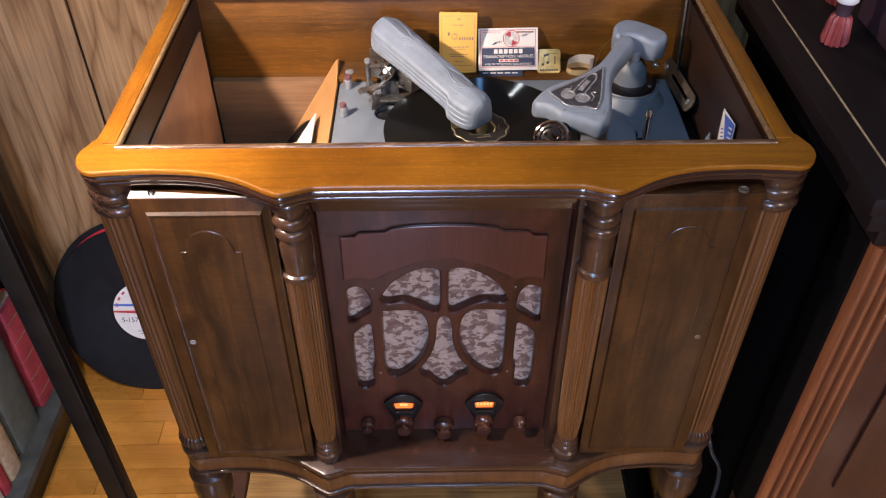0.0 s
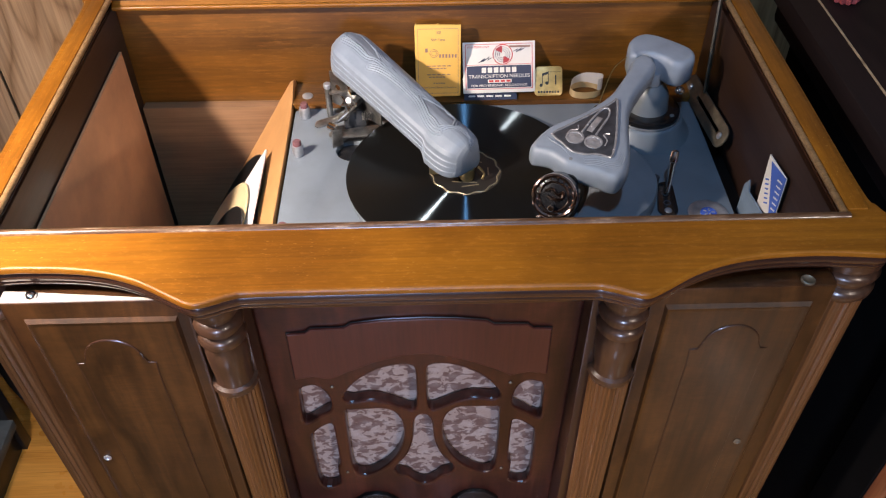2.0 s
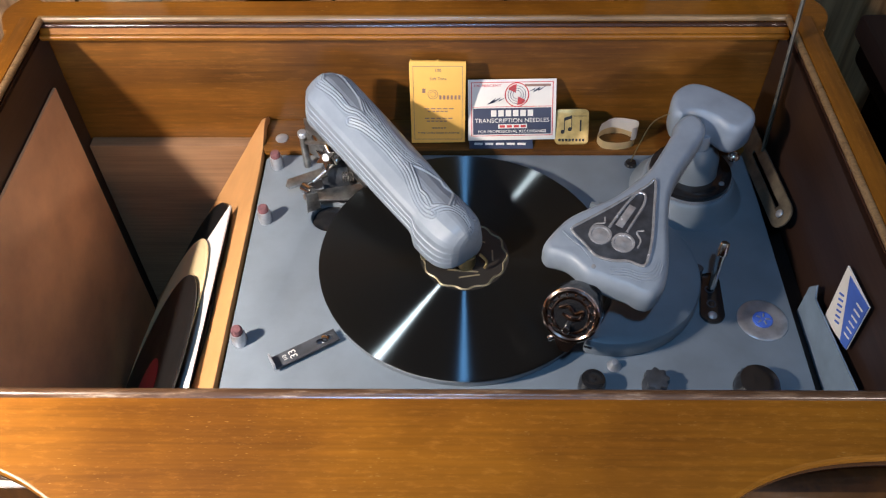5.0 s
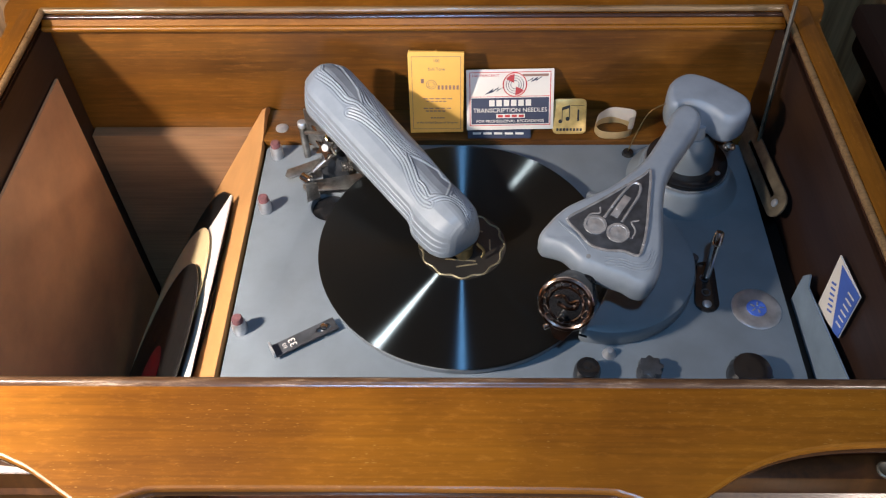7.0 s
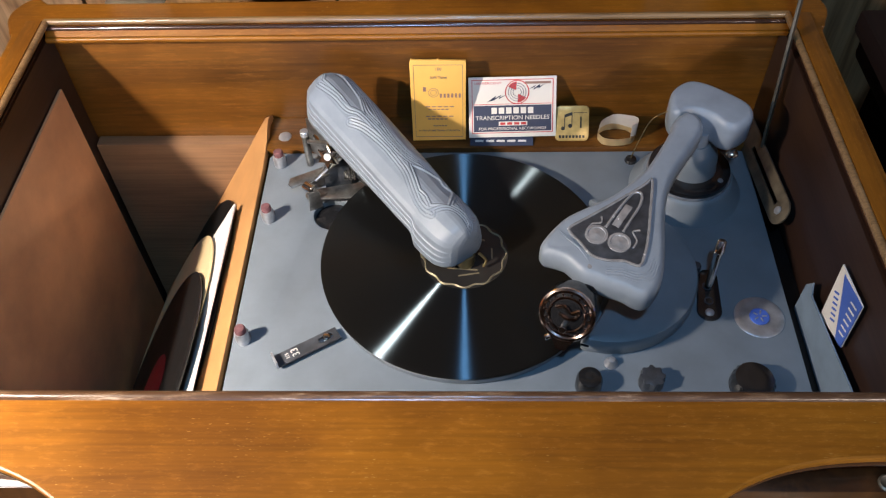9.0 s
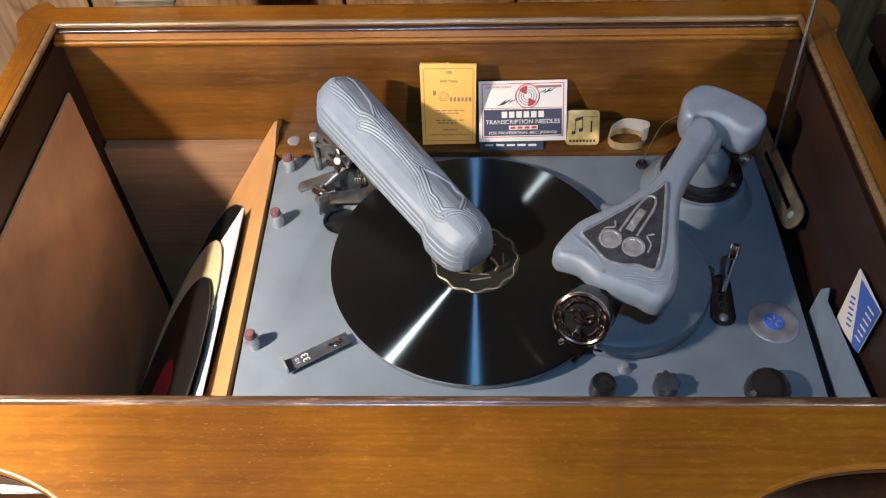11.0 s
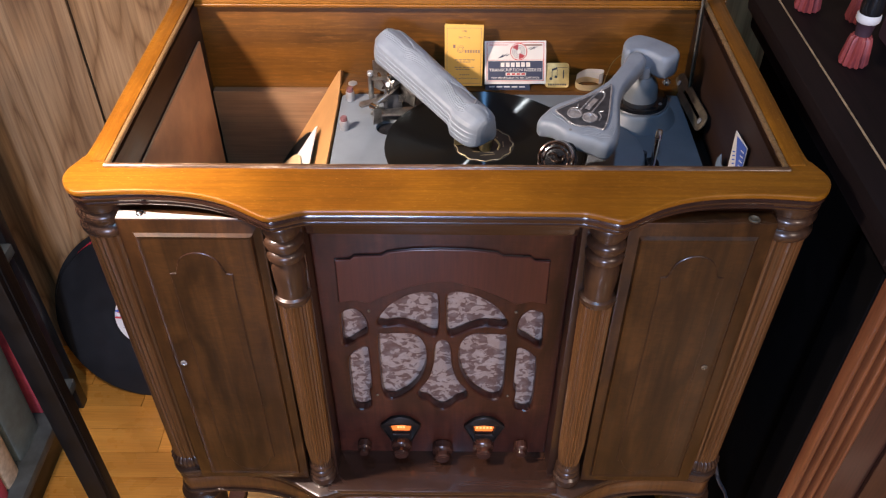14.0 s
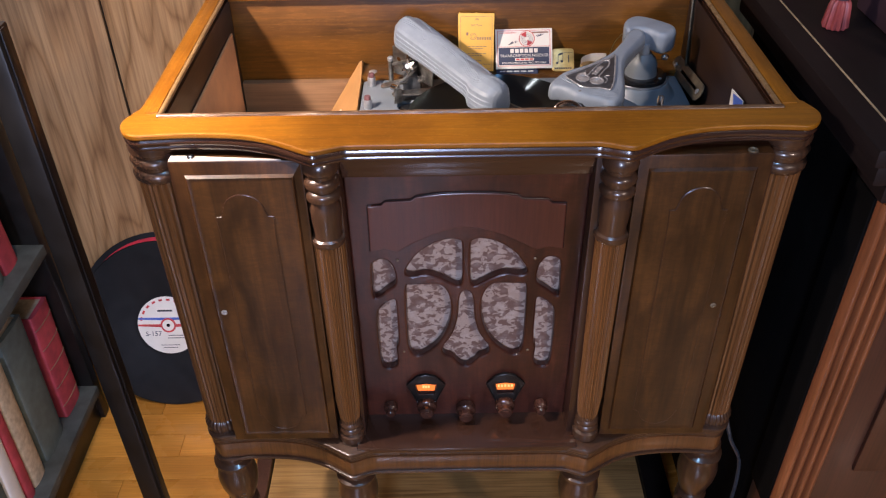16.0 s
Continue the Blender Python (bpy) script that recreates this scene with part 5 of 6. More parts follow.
part("dome_stud", lathe([(0.8262, 0.0066), (0.8275, 0.0063), (0.8283, 0.0045), (0.8286, 0.0010)], (-0.1300, 0.4300, 0), 20), STEEL, changer, "pale metal stud")

# ---- the record that is playing ----
def disc(name, r, at, label, turn=None, label_mat=LABEL_DARK, label_r=0.038, t=0.0022, body=None):
    """A grooved record, built round its own middle."""
    prof = [(-t / 2, r - 0.0008), (0, r), (t / 2, r - 0.0012), (t / 2 + 0.0002, r - 0.004), (t / 2, r - 0.0055), (t / 2, label_r + 0.011), (t / 2 - 0.0004, label_r + 0.009), (t / 2 - 0.0002, label_r), (t / 2 - 0.0002, 0.004)]
    ob = part(name, lathe(prof, steps=128), body or SHELLAC)
    tagged(ob, label, "record", "records")
    ob.matrix_basis = Matrix.Translation(at) @ (turn or Matrix())
    lb = part("label", lathe([(t / 2 - 0.0003, label_r), (t / 2 + 0.0001, label_r), (t / 2 + 0.0001, 0.0036)], steps=64), label_mat)
    lb.parent = ob
    return ob, lb, t / 2 + 0.0001


REC_Z = BZ + 0.0135
playing, lb, lz = disc("record", 0.1245, (*RC, REC_Z), "black shellac record with dark gilt-edged label on the turntable")
wave = [Vector(((0.0355 + 0.0012 * math.cos(12 * a)) * math.cos(a), (0.0355 + 0.0012 * math.cos(12 * a)) * math.sin(a), lz)) for a in [2 * math.pi * k / 144 for k in range(144)]]
ob = part("gilt_border", tube(wave, 0.0010, True, 4), GOLD)
ob.parent = lb
for ang, w, r0 in ((70, 0.024, 0.020), (90, 0.020, 0.024), (-95, 0.026, 0.017), (-80, 0.018, 0.023), (180, 0.012, 0.024), (0, 0.012, 0.024)):
    a = radians(ang)
    ob = part("print_bar", box((-w / 2, r0 - 0.0007, lz), (w / 2, r0 + 0.0007, lz + 0.0002), 0, Matrix.Rotation(a - math.pi / 2, 4, "Z")), GOLD)
    ob.parent = lb
sp = part("spindle", lathe([(BZ, 0.0034), (REC_Z + 0.004, 0.0034), (REC_Z + 0.006, 0.002)], (*RC, 0), 14), STEEL, changer)

# records dropped into the bin, leaning on the ramp
lean = nr.to_track_quat("Z", "Y").to_matrix().to_4x4()


def in_bin(down, y, off, r, label, lab_mat, lab_r, body=None):
    p = RAMP_TOP + sl * down + nr * off
    return disc("record", r, (p.x, y, p.z), label, lean, lab_mat, lab_r, body=body)


in_bin(0.166, 0.238, 0.0030, 0.127, "dark record lying against the ramp in the bin", LABEL_DARK, 0.038, VINYL)
in_bin(0.164, 0.312, 0.0060, 0.127, "black record leaning on the ramp in the bin", LABEL_DARK, 0.038, VINYL)
SLV = Matrix.Translation(RAMP_TOP + sl * 0.032 + nr * 0.0092) @ Matrix((tuple(-sl) + (0,), (0, 1, 0, 0), tuple(nr) + (0,), (0, 0, 0, 1))).transposed()
sleeve = tagged(part("record_sleeve", plate([[(0.0, 0.142), (0.0, 0.362), (-0.004, 0.367), (-0.245, 0.367), (-0.245, 0.120), (-0.020, 0.120)]], -0.0006, 0.0006, 0, SLV), PAPER), "white square paper record sleeve in the bin", "record sleeve")
in_bin(0.178, 0.270, 0.0130, 0.126, "record faced with cream paper in the bin", CREAM, 0.050, CREAM)
in_bin(0.163, 0.209, 0.0180, 0.127, "black record with red label dropped into the bin", LABEL_RED, 0.042, VINYL)

# ---- needle packets on the back ledge ----
def leaning(x, y, z, back, turn=0.0):
    """A frame for a card that stands at x, y, z and leans back by so many degrees; x right, y up, z towards the front."""
    return Matrix.Translation((x, y, z)) @ Matrix.Rotation(radians(turn), 4, "Z") @ Matrix.Rotation(radians(-back), 4, "X") @ UPRIGHT


def bar(name, x0, y0, x1, y1, m, mat, parent, z=0.0003, label=""):
    return part(name, box((x0, y0, z - 0.0002), (x1, y1, z + 0.0001), 0, m), mat, parent, label)


Y = leaning(0.0255, 0.4225, 0.8272, 12)
yp = thing("needle_envelope", (0.0255, 0.4225, 0.8272), "yellow paper phonograph needle envelope standing on the ledge", "needle packet")
part("envelope", plate([[(-0.0265, 0.0), (0.0255, 0.001), (0.026, 0.0855), (0.001, 0.0862), (0.0, 0.0875), (-0.002, 0.0863), (-0.024, 0.0868), (-0.0252, 0.0880), (-0.0268, 0.084)]], -0.003, 0.0, 0.0004, Y), YELLOW, yp)
for x0, y0, x1, y1 in ((-0.0235, 0.0045, 0.0230, 0.0049), (-0.0235, 0.0815, 0.0230, 0.0819), (-0.0235, 0.0045, -0.0231, 0.0819), (0.0226, 0.0045, 0.0230, 0.0819)):
    bar("border", x0, y0, x1, y1, Y, INK_BROWN, yp)
part("lettering", words("100", 0.0042, Y @ Matrix.Translation((0, 0.0775, 0.0003))), INK_BROWN, yp)
part("lettering", words("Soft Tone", 0.0040, Y @ Matrix.Translation((0, 0.0690, 0.0003))), INK_BROWN, yp)
part("emblem", hoop(Y @ Matrix.Translation((-0.005, 0.0530, 0.0002)), 0.0047, 0.0003, 24, 4), INK_BROWN, yp)
part("emblem", hoop(Y @ Matrix.Translation((-0.005, 0.0530, 0.0002)), 0.0028, 0.0003, 24, 4), INK_BROWN, yp)
for k in range(6):
    bar("brand_bar", 0.001 + k * 0.0036, 0.0478, 0.0030 + k * 0.0036, 0.0520, Y, INK_BROWN, yp)
bar("brand_bar", -0.0150, 0.0545, -0.0120, 0.0590, Y, INK_BROWN, yp)
for yy, a, b2 in ((0.0375, -0.013, 0.016), (0.0345, -0.010, 0.010), (0.0270, -0.013, 0.015), (0.0240, -0.011, 0.009), (0.0165, -0.006, 0.008)):
    for k in range(5):
        w = (b2 - a) / 5
        bar("print_bar", a + k * w, yy, a + k * w + w * 0.75, yy + 0.0011, Y, INK_BROWN, yp)
part("lettering", words("in the United States of America", 0.0030, Y @ Matrix.Translation((0, 0.0118, 0.0003)), width=0.040), INK_BROWN, yp)

A = leaning(0.0970, 0.4235, 0.8345, 32, 1.5)
ap = thing("needle_packet", (0.0965, 0.4235, 0.8275), "red, white and navy transcription needle packet leaning on back board", "needle packet")
part("packet", box((-0.0425, -0.003, -0.0030), (0.0425, 0.0555, 0.0), 0.0004, A), PAPER, ap)
for x0, y0, x1, y1 in ((-0.0395, 0.0012, 0.0395, 0.0018), (-0.0395, 0.0525, 0.0395, 0.0531), (-0.0395, 0.0012, -0.0388, 0.0531), (0.0388, 0.0012, 0.0395, 0.0531), (-0.0385, 0.0292, 0.0385, 0.0297)):
    bar("border", x0, y0, x1, y1, A, INK_RED, ap)
bar("navy_band", -0.0378, 0.0028, 0.0378, 0.0282, A, INK_BLUE, ap)
for k in range(6):
    bar("brand_bar", -0.0205 + k * 0.0071, 0.0202, -0.0152 + k * 0.0071, 0.0262, A, PAPER, ap, 0.0006)
part("lettering", words("TRANSCRIPTION NEEDLES", 0.0058, A @ Matrix.Translation((0, 0.0160, 0.0006)), width=0.072), PAPER, ap)
bar("white_strip", -0.0135, 0.0085, 0.0145, 0.0125, A, PAPER, ap, 0.0006)
for k in range(4):
    bar("print_bar", -0.012 + k * 0.0068, 0.0093, -0.007 + k * 0.0068, 0.0117, A, INK_RED, ap, 0.0009)
part("lettering", words("FOR PROFESSIONAL RECORDINGS", 0.0038, A @ Matrix.Translation((0, 0.0054, 0.0006)), width=0.066), PAPER, ap)
part("lettering", words("100 PERCENT", 0.0032, A @ Matrix.Translation((-0.024, 0.0497, 0.0004)), width=0.026), INK_RED, ap)
bar("print_bar", 0.012, 0.0485, 0.037, 0.0508, A, INK_BROWN, ap)
EM = A @ Matrix.Translation((0.0045, 0.0408, 0.0002))
part("emblem", hoop(EM, 0.0113, 0.0006, 40, 4), INK_RED, ap)
for a in (120, 300):
    part("emblem_wedge", plate([[(0.002 * math.cos(radians(a)), 0.002 * math.sin(radians(a)))] + circle(0, 0, 0.0100, 8, a - 28, a + 28)], 0, 0.0003, 0, EM), INK_RED, ap)
for r in (0.0085, 0.0062, 0.0040):
    part("emblem_ring", tube([EM @ Vector((r * math.cos(2 * math.pi * k / 32), r * math.sin(2 * math.pi * k / 32), 0.0002)) for k in range(32)], 0.0003, True, 4), INK_BLUE, ap)
for s in (-1, 1):
    bolt = [(0.010, -0.001), (0.018, 0.0035), (0.0165, 0.0005), (0.0225, 0.0045), (0.021, 0.0015), (0.029, 0.0060), (0.0205, 0.0000), (0.022, 0.0030), (0.0155, -0.0010), (0.017, 0.0018)]
    part("lightning_mark", plate([[(s * x, s * y + (0.003 if s > 0 else -0.003)) for x, y in bolt]], 0, 0.0003, 0, EM), INK_BLUE, ap)
strip = thing("needle_card", (0.087, 0.4165, 0.8266), "small dark printed card lying under the packet", "card")
C = leaning(0.0865, 0.4150, 0.8270, 72)
part("card", box((-0.031, 0, -0.0008), (0.031, 0.020, 0), 0.0002, C), INK_BLUE, strip)
for k in range(5):
    bar("print_bar", -0.026 + k * 0.0105, 0.0040, -0.018 + k * 0.0105, 0.0062, C, PAPER, strip)

TM = leaning(0.1555, 0.4200, 0.8275, 38)
tin = thing("needle_tin", (0.1555, 0.42, 0.8275), "small gold needle tin with black music notes", "needle tin")
tin_plan = [(p.x, p.y) for c, a in (((0.0115, 0.0295), 0), ((-0.0115, 0.0295), 90), ((-0.0115, 0.0050), 180), ((0.0115, 0.0050), 270)) for p in [Vector((c[0] + 0.005 * math.cos(radians(a + k * 18)), c[1] + 0.005 * math.sin(radians(a + k * 18)))) for k in range(6)]]
part("tin_body", plate([[(x * 0.98, 0.0172 + (y - 0.0172) * 0.98) for x, y in tin_plan]], -0.0085, -0.0034, 0.0012, TM), TIN_GOLD, tin)
part("lid", plate([tin_plan], -0.0036, 0.0, 0.0011, TM), TIN_GOLD, tin, "gold printed lid")
for x, y in ((-0.009, 0.0125), (-0.002, 0.0150)):
    part("note_head", lathe([(0, 0.0020), (0.0003, 0.0018)], m=TM @ Matrix.Translation((x, y, 0)), steps=12), LABEL_DARK, tin)
    bar("note_stem", x + 0.0012, y, x + 0.0019, y + 0.0125, TM, LABEL_DARK, tin)
part("note_beam", plate([[(-0.0078, 0.0230), (-0.0001, 0.0255), (-0.0001, 0.0285), (-0.0078, 0.0260)]], 0, 0.0003, 0, TM), LABEL_DARK, tin)
bar("note_stem", 0.0075, 0.013, 0.0090, 0.024, TM, LABEL_DARK, tin)
bar("staff_line", 0.001, 0.0275, 0.014, 0.0280, TM, LABEL_DARK, tin)
for k in range(8):
    bar("print_bar", -0.013 + k * 0.0033, 0.0032, -0.0108 + k * 0.0033, 0.0058, TM, LABEL_DARK, tin)

bandm = thing("paper_band", (0.198, 0.428, 0.8265), "curled white paper strip in a tan band", "paper strip")
loop = [(0.181, 0.424), (0.186, 0.416), (0.200, 0.414), (0.214, 0.418), (0.217, 0.428), (0.208, 0.437), (0.192, 0.437), (0.183, 0.431)]
for nm, z0, z1, mat, pts in (("tan_band", 0.8266, 0.8355, CREAM, loop), ("white_strip", 0.8360, 0.8445, PAPER, [(0.181, 0.424), (0.185, 0.431), (0.196, 0.436), (0.208, 0.432), (0.217, 0.426), (0.2165, 0.419), (0.211, 0.417)])):
    fine = spline([(x, y, 0) for x, y in pts], 6, nm == "tan_band")
    bm = bmesh.new()
    lo = [bm.verts.new((p.x, p.y, z0)) for p in fine]
    hi = [bm.verts.new((p.x, p.y, z1 + (0.008 * (p.x - 0.181) / 0.036 if nm != "tan_band" else 0))) for p in fine]
    n = len(fine)
    for i in range(n if nm == "tan_band" else n - 1):
        bm.faces.new((lo[i], lo[(i + 1) % n], hi[(i + 1) % n], hi[i]))
    bmesh.ops.solidify(bm, geom=bm.faces[:], thickness=0.0006)
    part(nm, bm, mat, bandm)

# card and folder tucked beside the changer
folder = thing("card_folder", (0.334, 0.18, 0.826), "grey-blue card folder tucked beside the motor board", "folder")
part("folder", plate([[(0.118, 0.790), (0.230, 0.790), (0.230, 0.846), (0.222, 0.858), (0.216, 0.848), (0.118, 0.862)]], -0.0006, 0.0006, 0, Matrix.Translation((0.3300, 0, 0)) @ TURNED), BLUE_CARD, folder)
card = thing("printed_card", (0.335, 0.18, 0.86), "white and blue printed card leaning beside the board", "card")
CM = Matrix.Translation((0.3335, 0, 0)) @ TURNED
part("card", plate([[(0.2055, 0.903), (0.163, 0.908), (0.160, 0.860), (0.200, 0.845)]], -0.0005, 0.0005, 0, CM), PAPER, card)
part("blue_half", plate([[(0.1975, 0.901), (0.163, 0.908), (0.160, 0.860), (0.170, 0.856)]], -0.0009, -0.0005, 0, CM), BLUE_INK, card)
for k in range(6):
    part("print_bar", plate([[(0.1985 - k * 0.0022, 0.880 - k * 0.004), (0.1925 - k * 0.0022, 0.884 - k * 0.004), (0.1920 - k * 0.0022, 0.8825 - k * 0.004), (0.1980 - k * 0.0022, 0.8785 - k * 0.004)]], -0.0010, -0.0005, 0, CM), BLUE_INK, card)
    part("print_bar", plate([[(0.176 - k * 0.001, 0.897 - k * 0.006), (0.166 - k * 0.0006, 0.900 - k * 0.006), (0.166 - k * 0.0006, 0.8985 - k * 0.006), (0.176 - k * 0.001, 0.8955 - k * 0.006)]], -0.0012, -0.0009, 0, CM), PAPER, card)

# ---- beside the cabinet ----
# record leaning on the wall
RB = Vector((-0.617, 0.520, 0.0))
LEANW = Matrix.Translation((RB.x, RB.y + 0.066, 0.1765)) @ Matrix.Rotation(radians(-20.5), 4, "X") @ Matrix.Rotation(radians(90), 4, "X")
wr, wlb, wz = disc("record", 0.187, (0, 0, 0), "large black transcription record leaning on the panelled wall", None, PAPER, 0.065, 0.003, VINYL)
wr.matrix_basis = LEANW
for nm, mat, y0, y1 in (("blue_stripe", BLUE_INK, 0.0135, 0.0175), ("red_stripe", INK_RED, -0.0015, 0.0025)):
    ob = part(nm, plate([[(-math.sqrt(0.0645 ** 2 - y0 * y0), y0), (math.sqrt(0.0645 ** 2 - y0 * y0), y0), (math.sqrt(0.0645 ** 2 - y1 * y1), y1), (-math.sqrt(0.0645 ** 2 - y1 * y1), y1)], circle(0, 0, 0.0165, 24)], wz, wz + 0.0003), mat)
    ob.parent = wlb
for r, mat, z in ((0.0165, INK_RED, 0.0004), (0.0125, PAPER, 0.0006), (0.0040, BLACK, 0.0008)):
    ob = part("centre_ring", lathe([(wz, r), (wz + z, r), (wz + z, r * 0.2)], steps=36), mat)
    ob.parent = wlb
ob = part("lettering", words("S-157", 0.0150, Matrix.Translation((-0.033, -0.0195, wz + 0.0003)), width=0.034), INK_BLUE)
ob.parent = wlb
for k in range(9):
    a = radians(165 - k * 16)
    ob = part("print_bar", box((-0.0040, 0.0555, wz), (0.0040, 0.0600, wz + 0.0002), 0, Matrix.Rotation(a - math.pi / 2, 4, "Z")), INK_RED)
    ob.parent = wlb
for x0, x1, y, h in ((-0.020, 0.012, 0.031, 0.004), (-0.002, 0.03, -0.024, 0.0016), (-0.004, 0.035, -0.030, 0.0016), (-0.02, 0.02, -0.046, 0.0014), (-0.015, 0.015, -0.052, 0.0014)):
    ob = part("print_bar", box((x0, y, wz), (x1, y + h, wz + 0.0002)), PEWTER)
    ob.parent = wlb
behind, blb, _ = disc("record", 0.1885, (0, 0, 0), "dark red record behind the black one", None, LABEL_RED, 0.181, 0.003, VINYL)
behind.matrix_basis = Matrix.Translation((0.006, 0.0080, 0.012)) @ LEANW

# black post of a stand close by
post = thing("black_stand", (-0.445, 0.0, 0), "black lacquered square post of a stand", "stand")
part("post", box((-0.445, -0.030, 0.0), (-0.420, -0.005, 1.09), 0.003), BLACK_WOOD, post)
part("foot", box((-0.465, -0.050, 0.0), (-0.404, 0.011, 0.018), 0.004), BLACK_WOOD, post)
part("edge_bead", box((-0.4203, -0.024, 0.018), (-0.4185, -0.015, 1.088), 0.0006), BLACK_WOOD, post)

# bookcase along the wall
bc = thing("bookcase", (-0.93, 0.2, 0), "black wooden bookcase with dark green shelves", "bookcase")
part("end_panel", box((-1.12, 0.486, 0.0), (-0.765, 0.510, 0.80), 0.002), BLACK_WOOD, bc)
part("end_panel", box((-1.12, -0.50, 0.0), (-0.765, -0.476, 0.80), 0.002), BLACK_WOOD, bc)
part("back", box((-1.135, -0.50, 0.0), (-1.12, 0.510, 0.80), 0.001), BLACK_WOOD, bc)
for z in (0.100, 0.470, 0.800):
    part("shelf", box((-1.12, -0.476, z - 0.022), (-0.757, 0.486, z), 0.002), SHELF_PAINT, bc)
part("plinth", box((-1.12, -0.476, 0.0), (-0.775, 0.486, 0.078), 0.001), BLACK_WOOD, bc)


def book(y, z, w, d, h, mat, label, lean=0, bands=0, spine_x=-0.785, pages=True):
    """A book whose spine faces the room; it stands on a shelf at height z."""
    b = thing("book", (spine_x, y, z), label, "book", "books in the bookcase")
    m = Matrix.Translation((spine_x, y, z)) @ Matrix.Rotation(radians(lean), 4, "X")
    bm = bmesh.new()
    add_box(bm, (-d, -w / 2, 0), (-0.004, -w / 2 + 0.003, h), 0.0008, m)
    add_box(bm, (-d, w / 2 - 0.003, 0), (-0.004, w / 2, h), 0.0008, m)
    sec = [[m @ Vector((0.004 * math.cos(a) - 0.004, (w / 2) * math.sin(a), zz)) for a in [radians(-90 + 18 * k) for k in range(11)]] + [m @ Vector((-0.010, w / 2 - 0.003, zz)), m @ Vector((-0.010, -w / 2 + 0.003, zz))] for zz in (0, h)]
    part("cover", bm, mat, b)
    part("spine", loft(sec), mat, b)
    part("page_block", box((-d + 0.005, -w / 2 + 0.0035, 0.004), (-0.011, w / 2 - 0.0035, h - 0.004), 0, m), BOOK_PAGES, b)
    for k in range(bands):
        zz = h * (0.12 + 0.19 * k)
        part("gilt_band", tube([m @ Vector((0.0046 * math.cos(a) - 0.004, (w / 2) * math.sin(a), zz)) for a in [radians(-88 + 17.6 * j) for j in range(11)]], 0.0008, steps=5), GOLD, b)


book(0.4330, 0.1, 0.070, 0.24, 0.252, BOOK_RED, "thick red cloth book with gilt bands", -3, 5)
book(0.3300, 0.1, 0.084, 0.25, 0.292, BOOK_GREEN, "large grey-green cloth ledger", -3)
book(0.2510, 0.1, 0.044, 0.22, 0.270, BOOK_PAGES, "tattered book with bare worn spine", -3)
book(0.2120, 0.1, 0.026, 0.23, 0.270, BOOK_RED, "slim dark red book on the shelf", -3)
book(0.1760, 0.1, 0.036, 0.23, 0.262, PAPER, "pale paper-covered volume among darker books", -4)
book(0.1300, 0.1, 0.044, 0.23, 0.280, BOOK_GREEN, "dark green cloth book", -4)
book(0.0820, 0.1, 0.040, 0.23, 0.270, BOOK_RED, "red cloth book at the shelf end", -4)
book(0.420, 0.47, 0.050, 0.24, 0.270, BOOK_RED, "thick red cloth book on the upper shelf", 3)
book(0.362, 0.47, 0.050, 0.24, 0.280, BOOK_GREEN, "grey-green cloth book on the upper shelf", 3)

# old board and batten lying under the phonograph, black strip for the gap
ub = thing("old_board", (0, 0.40, 0.0), "scuffed old wooden board lying on the floor under the cabinet", "board")
part("board", box((-0.378, 0.150, 0.001), (0.352, 0.630, 0.012), 0.002), OLD_BOARD, ub)
lb2 = thing("batten", (-0.395, 0.40, 0.0), "reddish-brown wooden batten beside the old board", "batten")
part("bar", box((-0.409, 0.150, 0.001), (-0.3795, 0.630, 0.026), 0.002), RIGHT_WOOD, lb2)
# added strip: the dark of the gap is put into its black colour
gap_strip = thing("batten", (0.38, 0.40, 0.0), "black strip standing in for the dark gap beside the old board", "batten")
part("bar", box((0.3535, 0.150, 0.001), (0.402, 0.630, 0.022), 0.002), BLACK_WOOD, gap_strip)

# neighbouring cabinet
nb = thing("display_cabinet", (0.80, 0.25, 0), "old dark mahogany cabinet with fluted corner and panelled front", "cabinet")
NX, NY, NZ = 0.436, -0.004, 0.955
part("top", box((NX - 0.036, NY - 0.030, NZ - 0.022), (1.25, 0.452, NZ), 0.005), RIGHT_TOP, nb, "very dark mahogany top")
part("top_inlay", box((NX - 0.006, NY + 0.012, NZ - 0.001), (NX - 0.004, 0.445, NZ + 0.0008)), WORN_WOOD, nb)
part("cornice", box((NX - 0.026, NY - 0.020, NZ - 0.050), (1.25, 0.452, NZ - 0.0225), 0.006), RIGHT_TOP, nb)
# carcass coloured near-black, in place of the shade in the gap
part("carcass", box((NX + 0.004, NY + 0.062, 0.06), (1.24, 0.450, NZ - 0.0505), 0.001), SHADE_BLACK, nb)
part("front_frame", box((NX + 0.050, NY + 0.006, 0.07), (1.24, NY + 0.0615, NZ - 0.0505), 0.002), RIGHT_WOOD, nb)
outl = []
for k in range(41):
    t = k / 40
    x = NX + 0.052 * t
    outl.append((x, NY - 0.0045 * abs(math.sin(4 * math.pi * t)) ** 0.6 * 2.3))
outl += [(NX + 0.052, NY + 0.055), (NX, NY + 0.055)]
part("fluted_pilaster", loft([[Vector((x, y, z)) for x, y in outl] for z in (0.335, 0.875)]), REED_WOOD, nb, "reeded mahogany corner pilaster", 30)
# thin slab whose black colour stands for the pilaster's shaded flank
part("side_panel", box((NX - 0.0040, NY + 0.003, 0.335), (NX - 0.0004, NY + 0.0615, 0.8755), 0.0006), SHADE_BLACK, nb, "side coloured near-black for the shade it stands in")
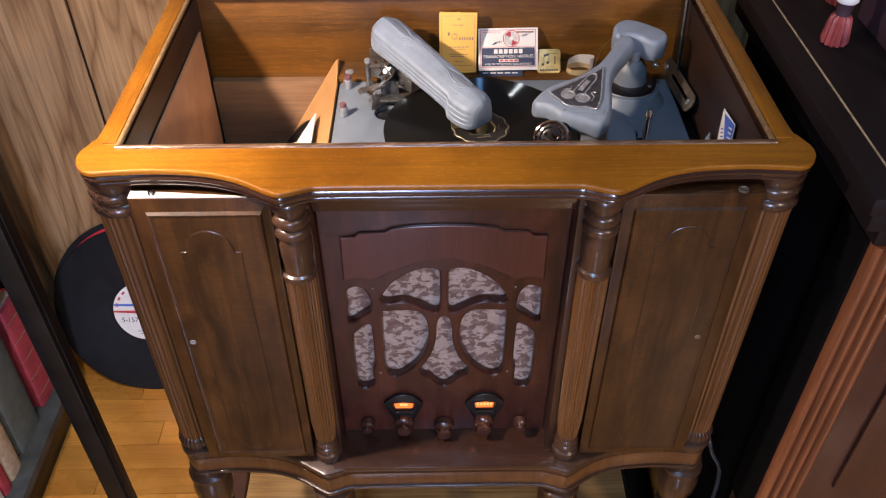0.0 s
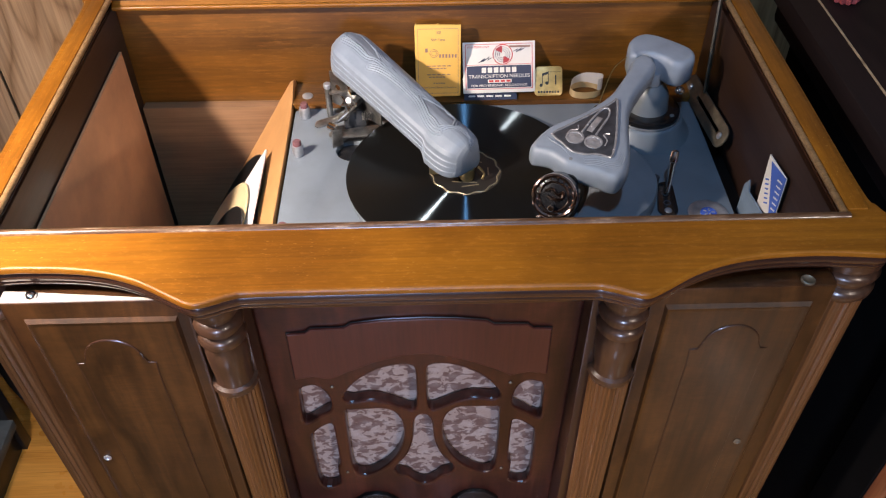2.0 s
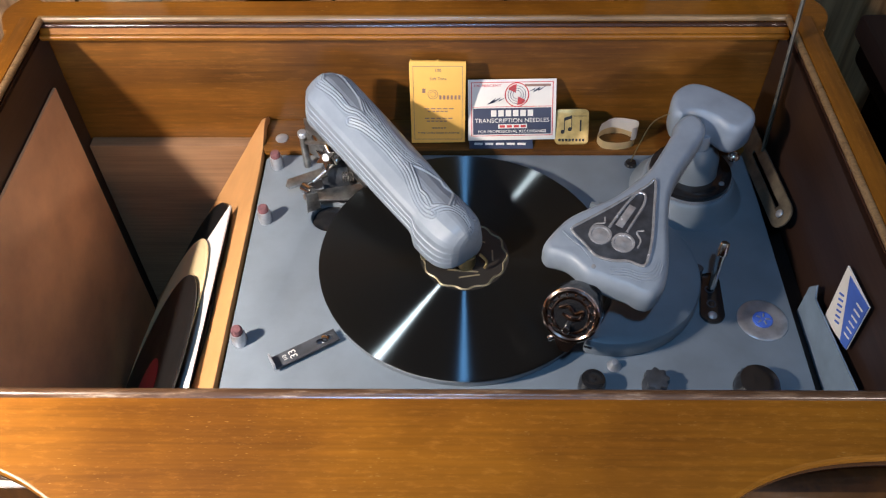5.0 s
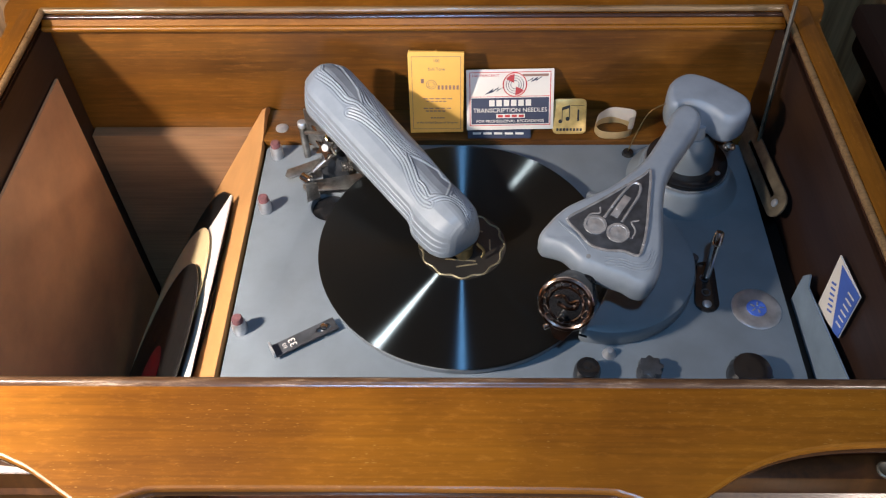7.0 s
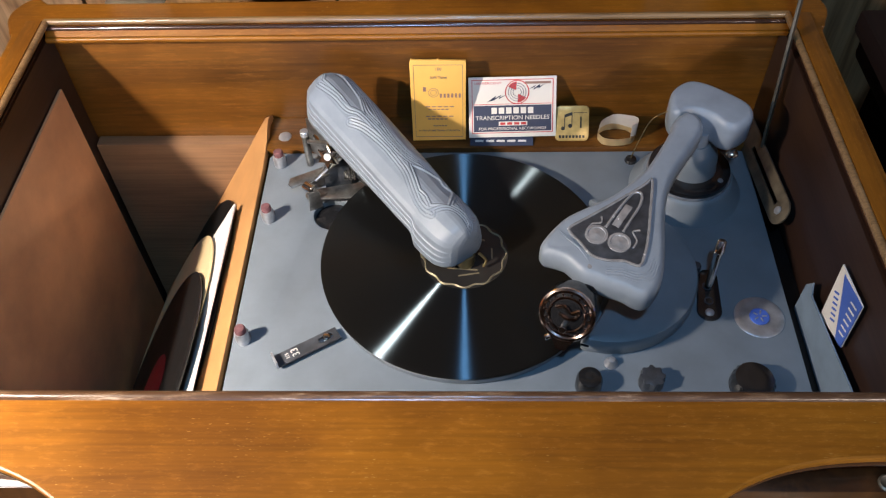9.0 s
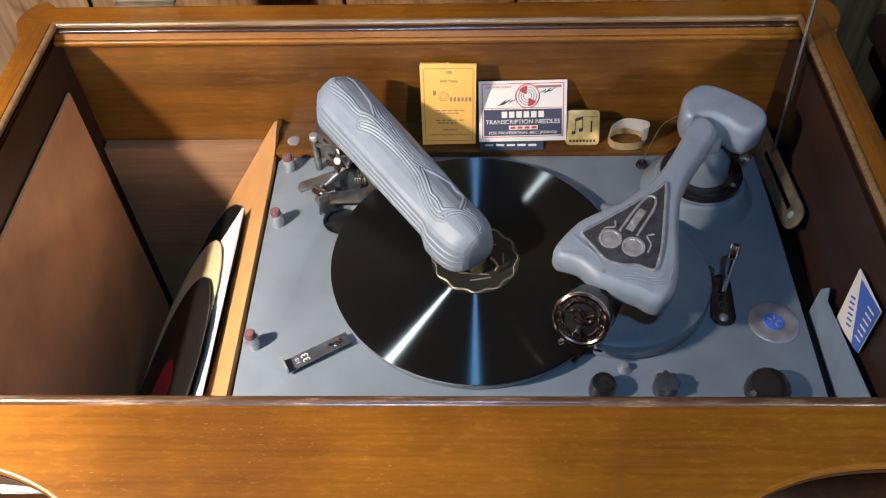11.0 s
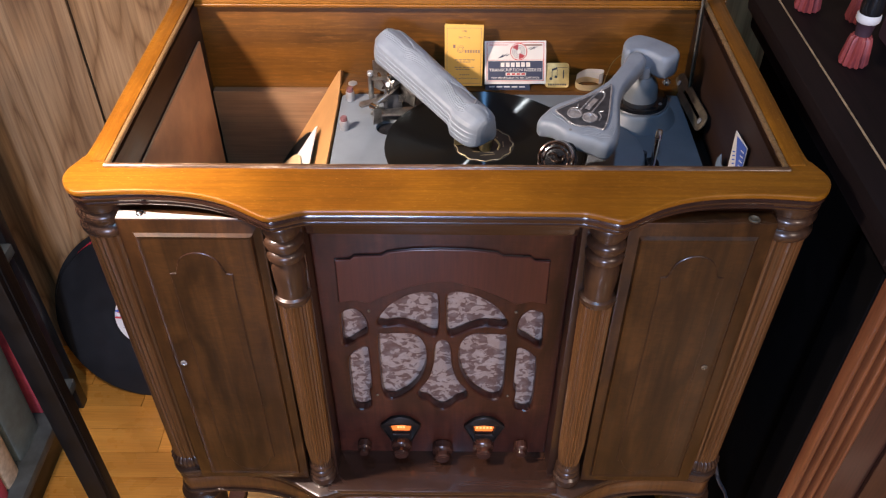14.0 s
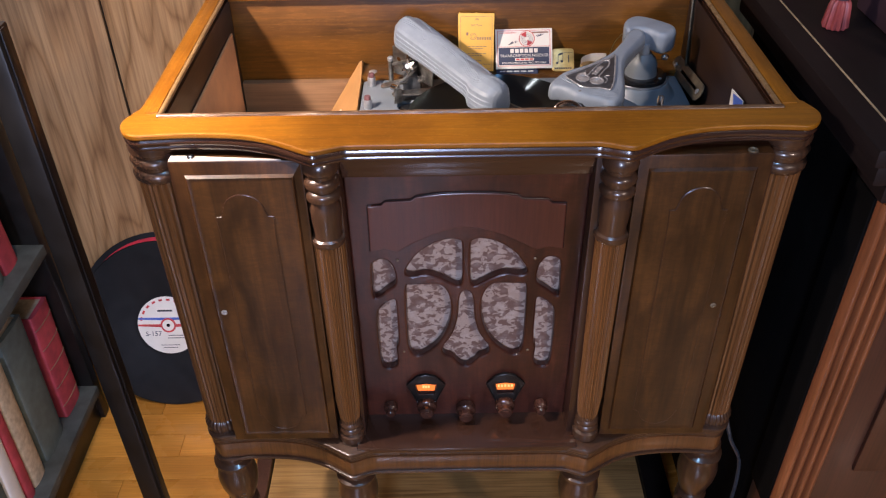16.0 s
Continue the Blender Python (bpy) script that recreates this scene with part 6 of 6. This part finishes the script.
part("pilaster_foot", box((NX - 0.003, NY - 0.007, 0.06), (NX + 0.056, NY + 0.058, 0.334), 0.003), RIGHT_WOOD, nb)
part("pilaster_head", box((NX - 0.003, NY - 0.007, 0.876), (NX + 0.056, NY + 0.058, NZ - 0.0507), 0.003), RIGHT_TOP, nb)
part("front_panel", box((NX + 0.100, NY - 0.001, 0.42), (1.15, NY + 0.0058, 0.84), 0.003), RIGHT_WOOD, nb)
part("plinth", box((NX - 0.006, NY - 0.012, 0.0), (1.25, 0.452, 0.0595), 0.004), RIGHT_TOP, nb)


def cup(x, y, tall):
    """A pleated red base with a white band and dark upper part."""
    c = thing("figurine", (x, y, NZ + 0.001), "small red pleated figurine base with white and black bands", "ornament", "ornaments on the dark cabinet")
    part("pleated_base", lathe([(0, 0.0150, 1), (0.003, 0.0165, 1), (0.028, 0.0135, 1), (0.034, 0.0120, 1), (0.036, 0.009)], (x, y, NZ + 0.001), 72, 12, 0.003), DOLL_RED, c)
    part("waist", lathe([(0.036, 0.0085), (0.050, 0.0100), (0.052, 0.0115)], (x, y, NZ + 0.001), 24), PURPLE, c)
    part("band", lathe([(0.052, 0.0115), (0.054, 0.0130), (0.060, 0.0130), (0.062, 0.0115)], (x, y, NZ + 0.001), 24), PAPER, c, "white band")
    part("upper", lathe([(0.062, 0.0115), (0.070, 0.0120), (0.070 + tall, 0.0100), (0.076 + tall, 0.004)], (x, y, NZ + 0.001), 24), BLACK, c)


cup(0.4680, 0.266, 0.03)
cup(0.4580, 0.402, 0.03)
cup(0.5120, 0.372, 0.03)
bx = thing("dark_box", (0.56, 0.25, NZ), "dark purple case standing on the cabinet", "box")
part("case", box((0.520, 0.200, NZ + 0.001), (0.70, 0.330, NZ + 0.14), 0.004), PURPLE, bx)
ct = thing("blue_figure", (0.507, 0.172, NZ), "small white and blue ornament on the cabinet", "ornament")
part("body", lathe([(0, 0.011), (0.012, 0.012), (0.022, 0.009), (0.026, 0.006)], (0.507, 0.172, NZ + 0.001), 20), BLUE_CARD, ct)
part("head", lathe([(0.026, 0.006), (0.032, 0.011), (0.046, 0.011), (0.052, 0.005)], (0.507, 0.172, NZ + 0.001), 20), CREAM, ct)

# cable down the side
cb = thing("power_cable", (0.40, 0.1, 0.2), "thin grey cable hanging between the cabinets", "cable")
part("cable", tube(spline([(0.371, 0.075, 0.47), (0.392, 0.075, 0.40), (0.420, 0.078, 0.33), (0.4215, 0.080, 0.2), (0.40, 0.10, 0.05), (0.40, 0.2, 0.006)], 6), 0.003), PEWTER, cb)

# ---- pieces of the setting: floor strips and wall boards ----
PW = 0.0575
random.seed(4)
y = WALL_Y + 0.006
meshes = {}
while y > -0.75:
    x = -1.25 - random.random() * 0.5
    while x < 1.2:
        n = random.choice((0.45, 0.6, 0.75, 0.9))
        if n not in meshes:
            bm = box((0, -PW + 0.0007, -0.010), (n - 0.0008, 0, 0), 0.0009)
            me = bpy.data.meshes.new("plank")
            bm.to_mesh(me)
            bm.free()
            me.materials.append(FLOOR_WOOD)
            meshes[n] = me
        ob = new("plank", meshes[n])
        ob.location = (x, y, random.uniform(-0.0003, 0.0))
        ob.parent = floor
        x += n
    y -= PW
seams = [-2.1, -1.72, -1.40, -1.02, -0.610, -0.40, -0.10, 0.10, 0.40, 0.62, 1.0, 1.3, 1.75, 2.15]
for a, b2 in zip(seams, seams[1:]):
    bm = box((a + 0.002, WALL_Y, 0.0), (b2 - 0.002, WALL_Y + 0.0075, 2.48), 0.0018)
    ob = part("wall_board", bm, WALL_WOOD)
    ob.parent = wall_back
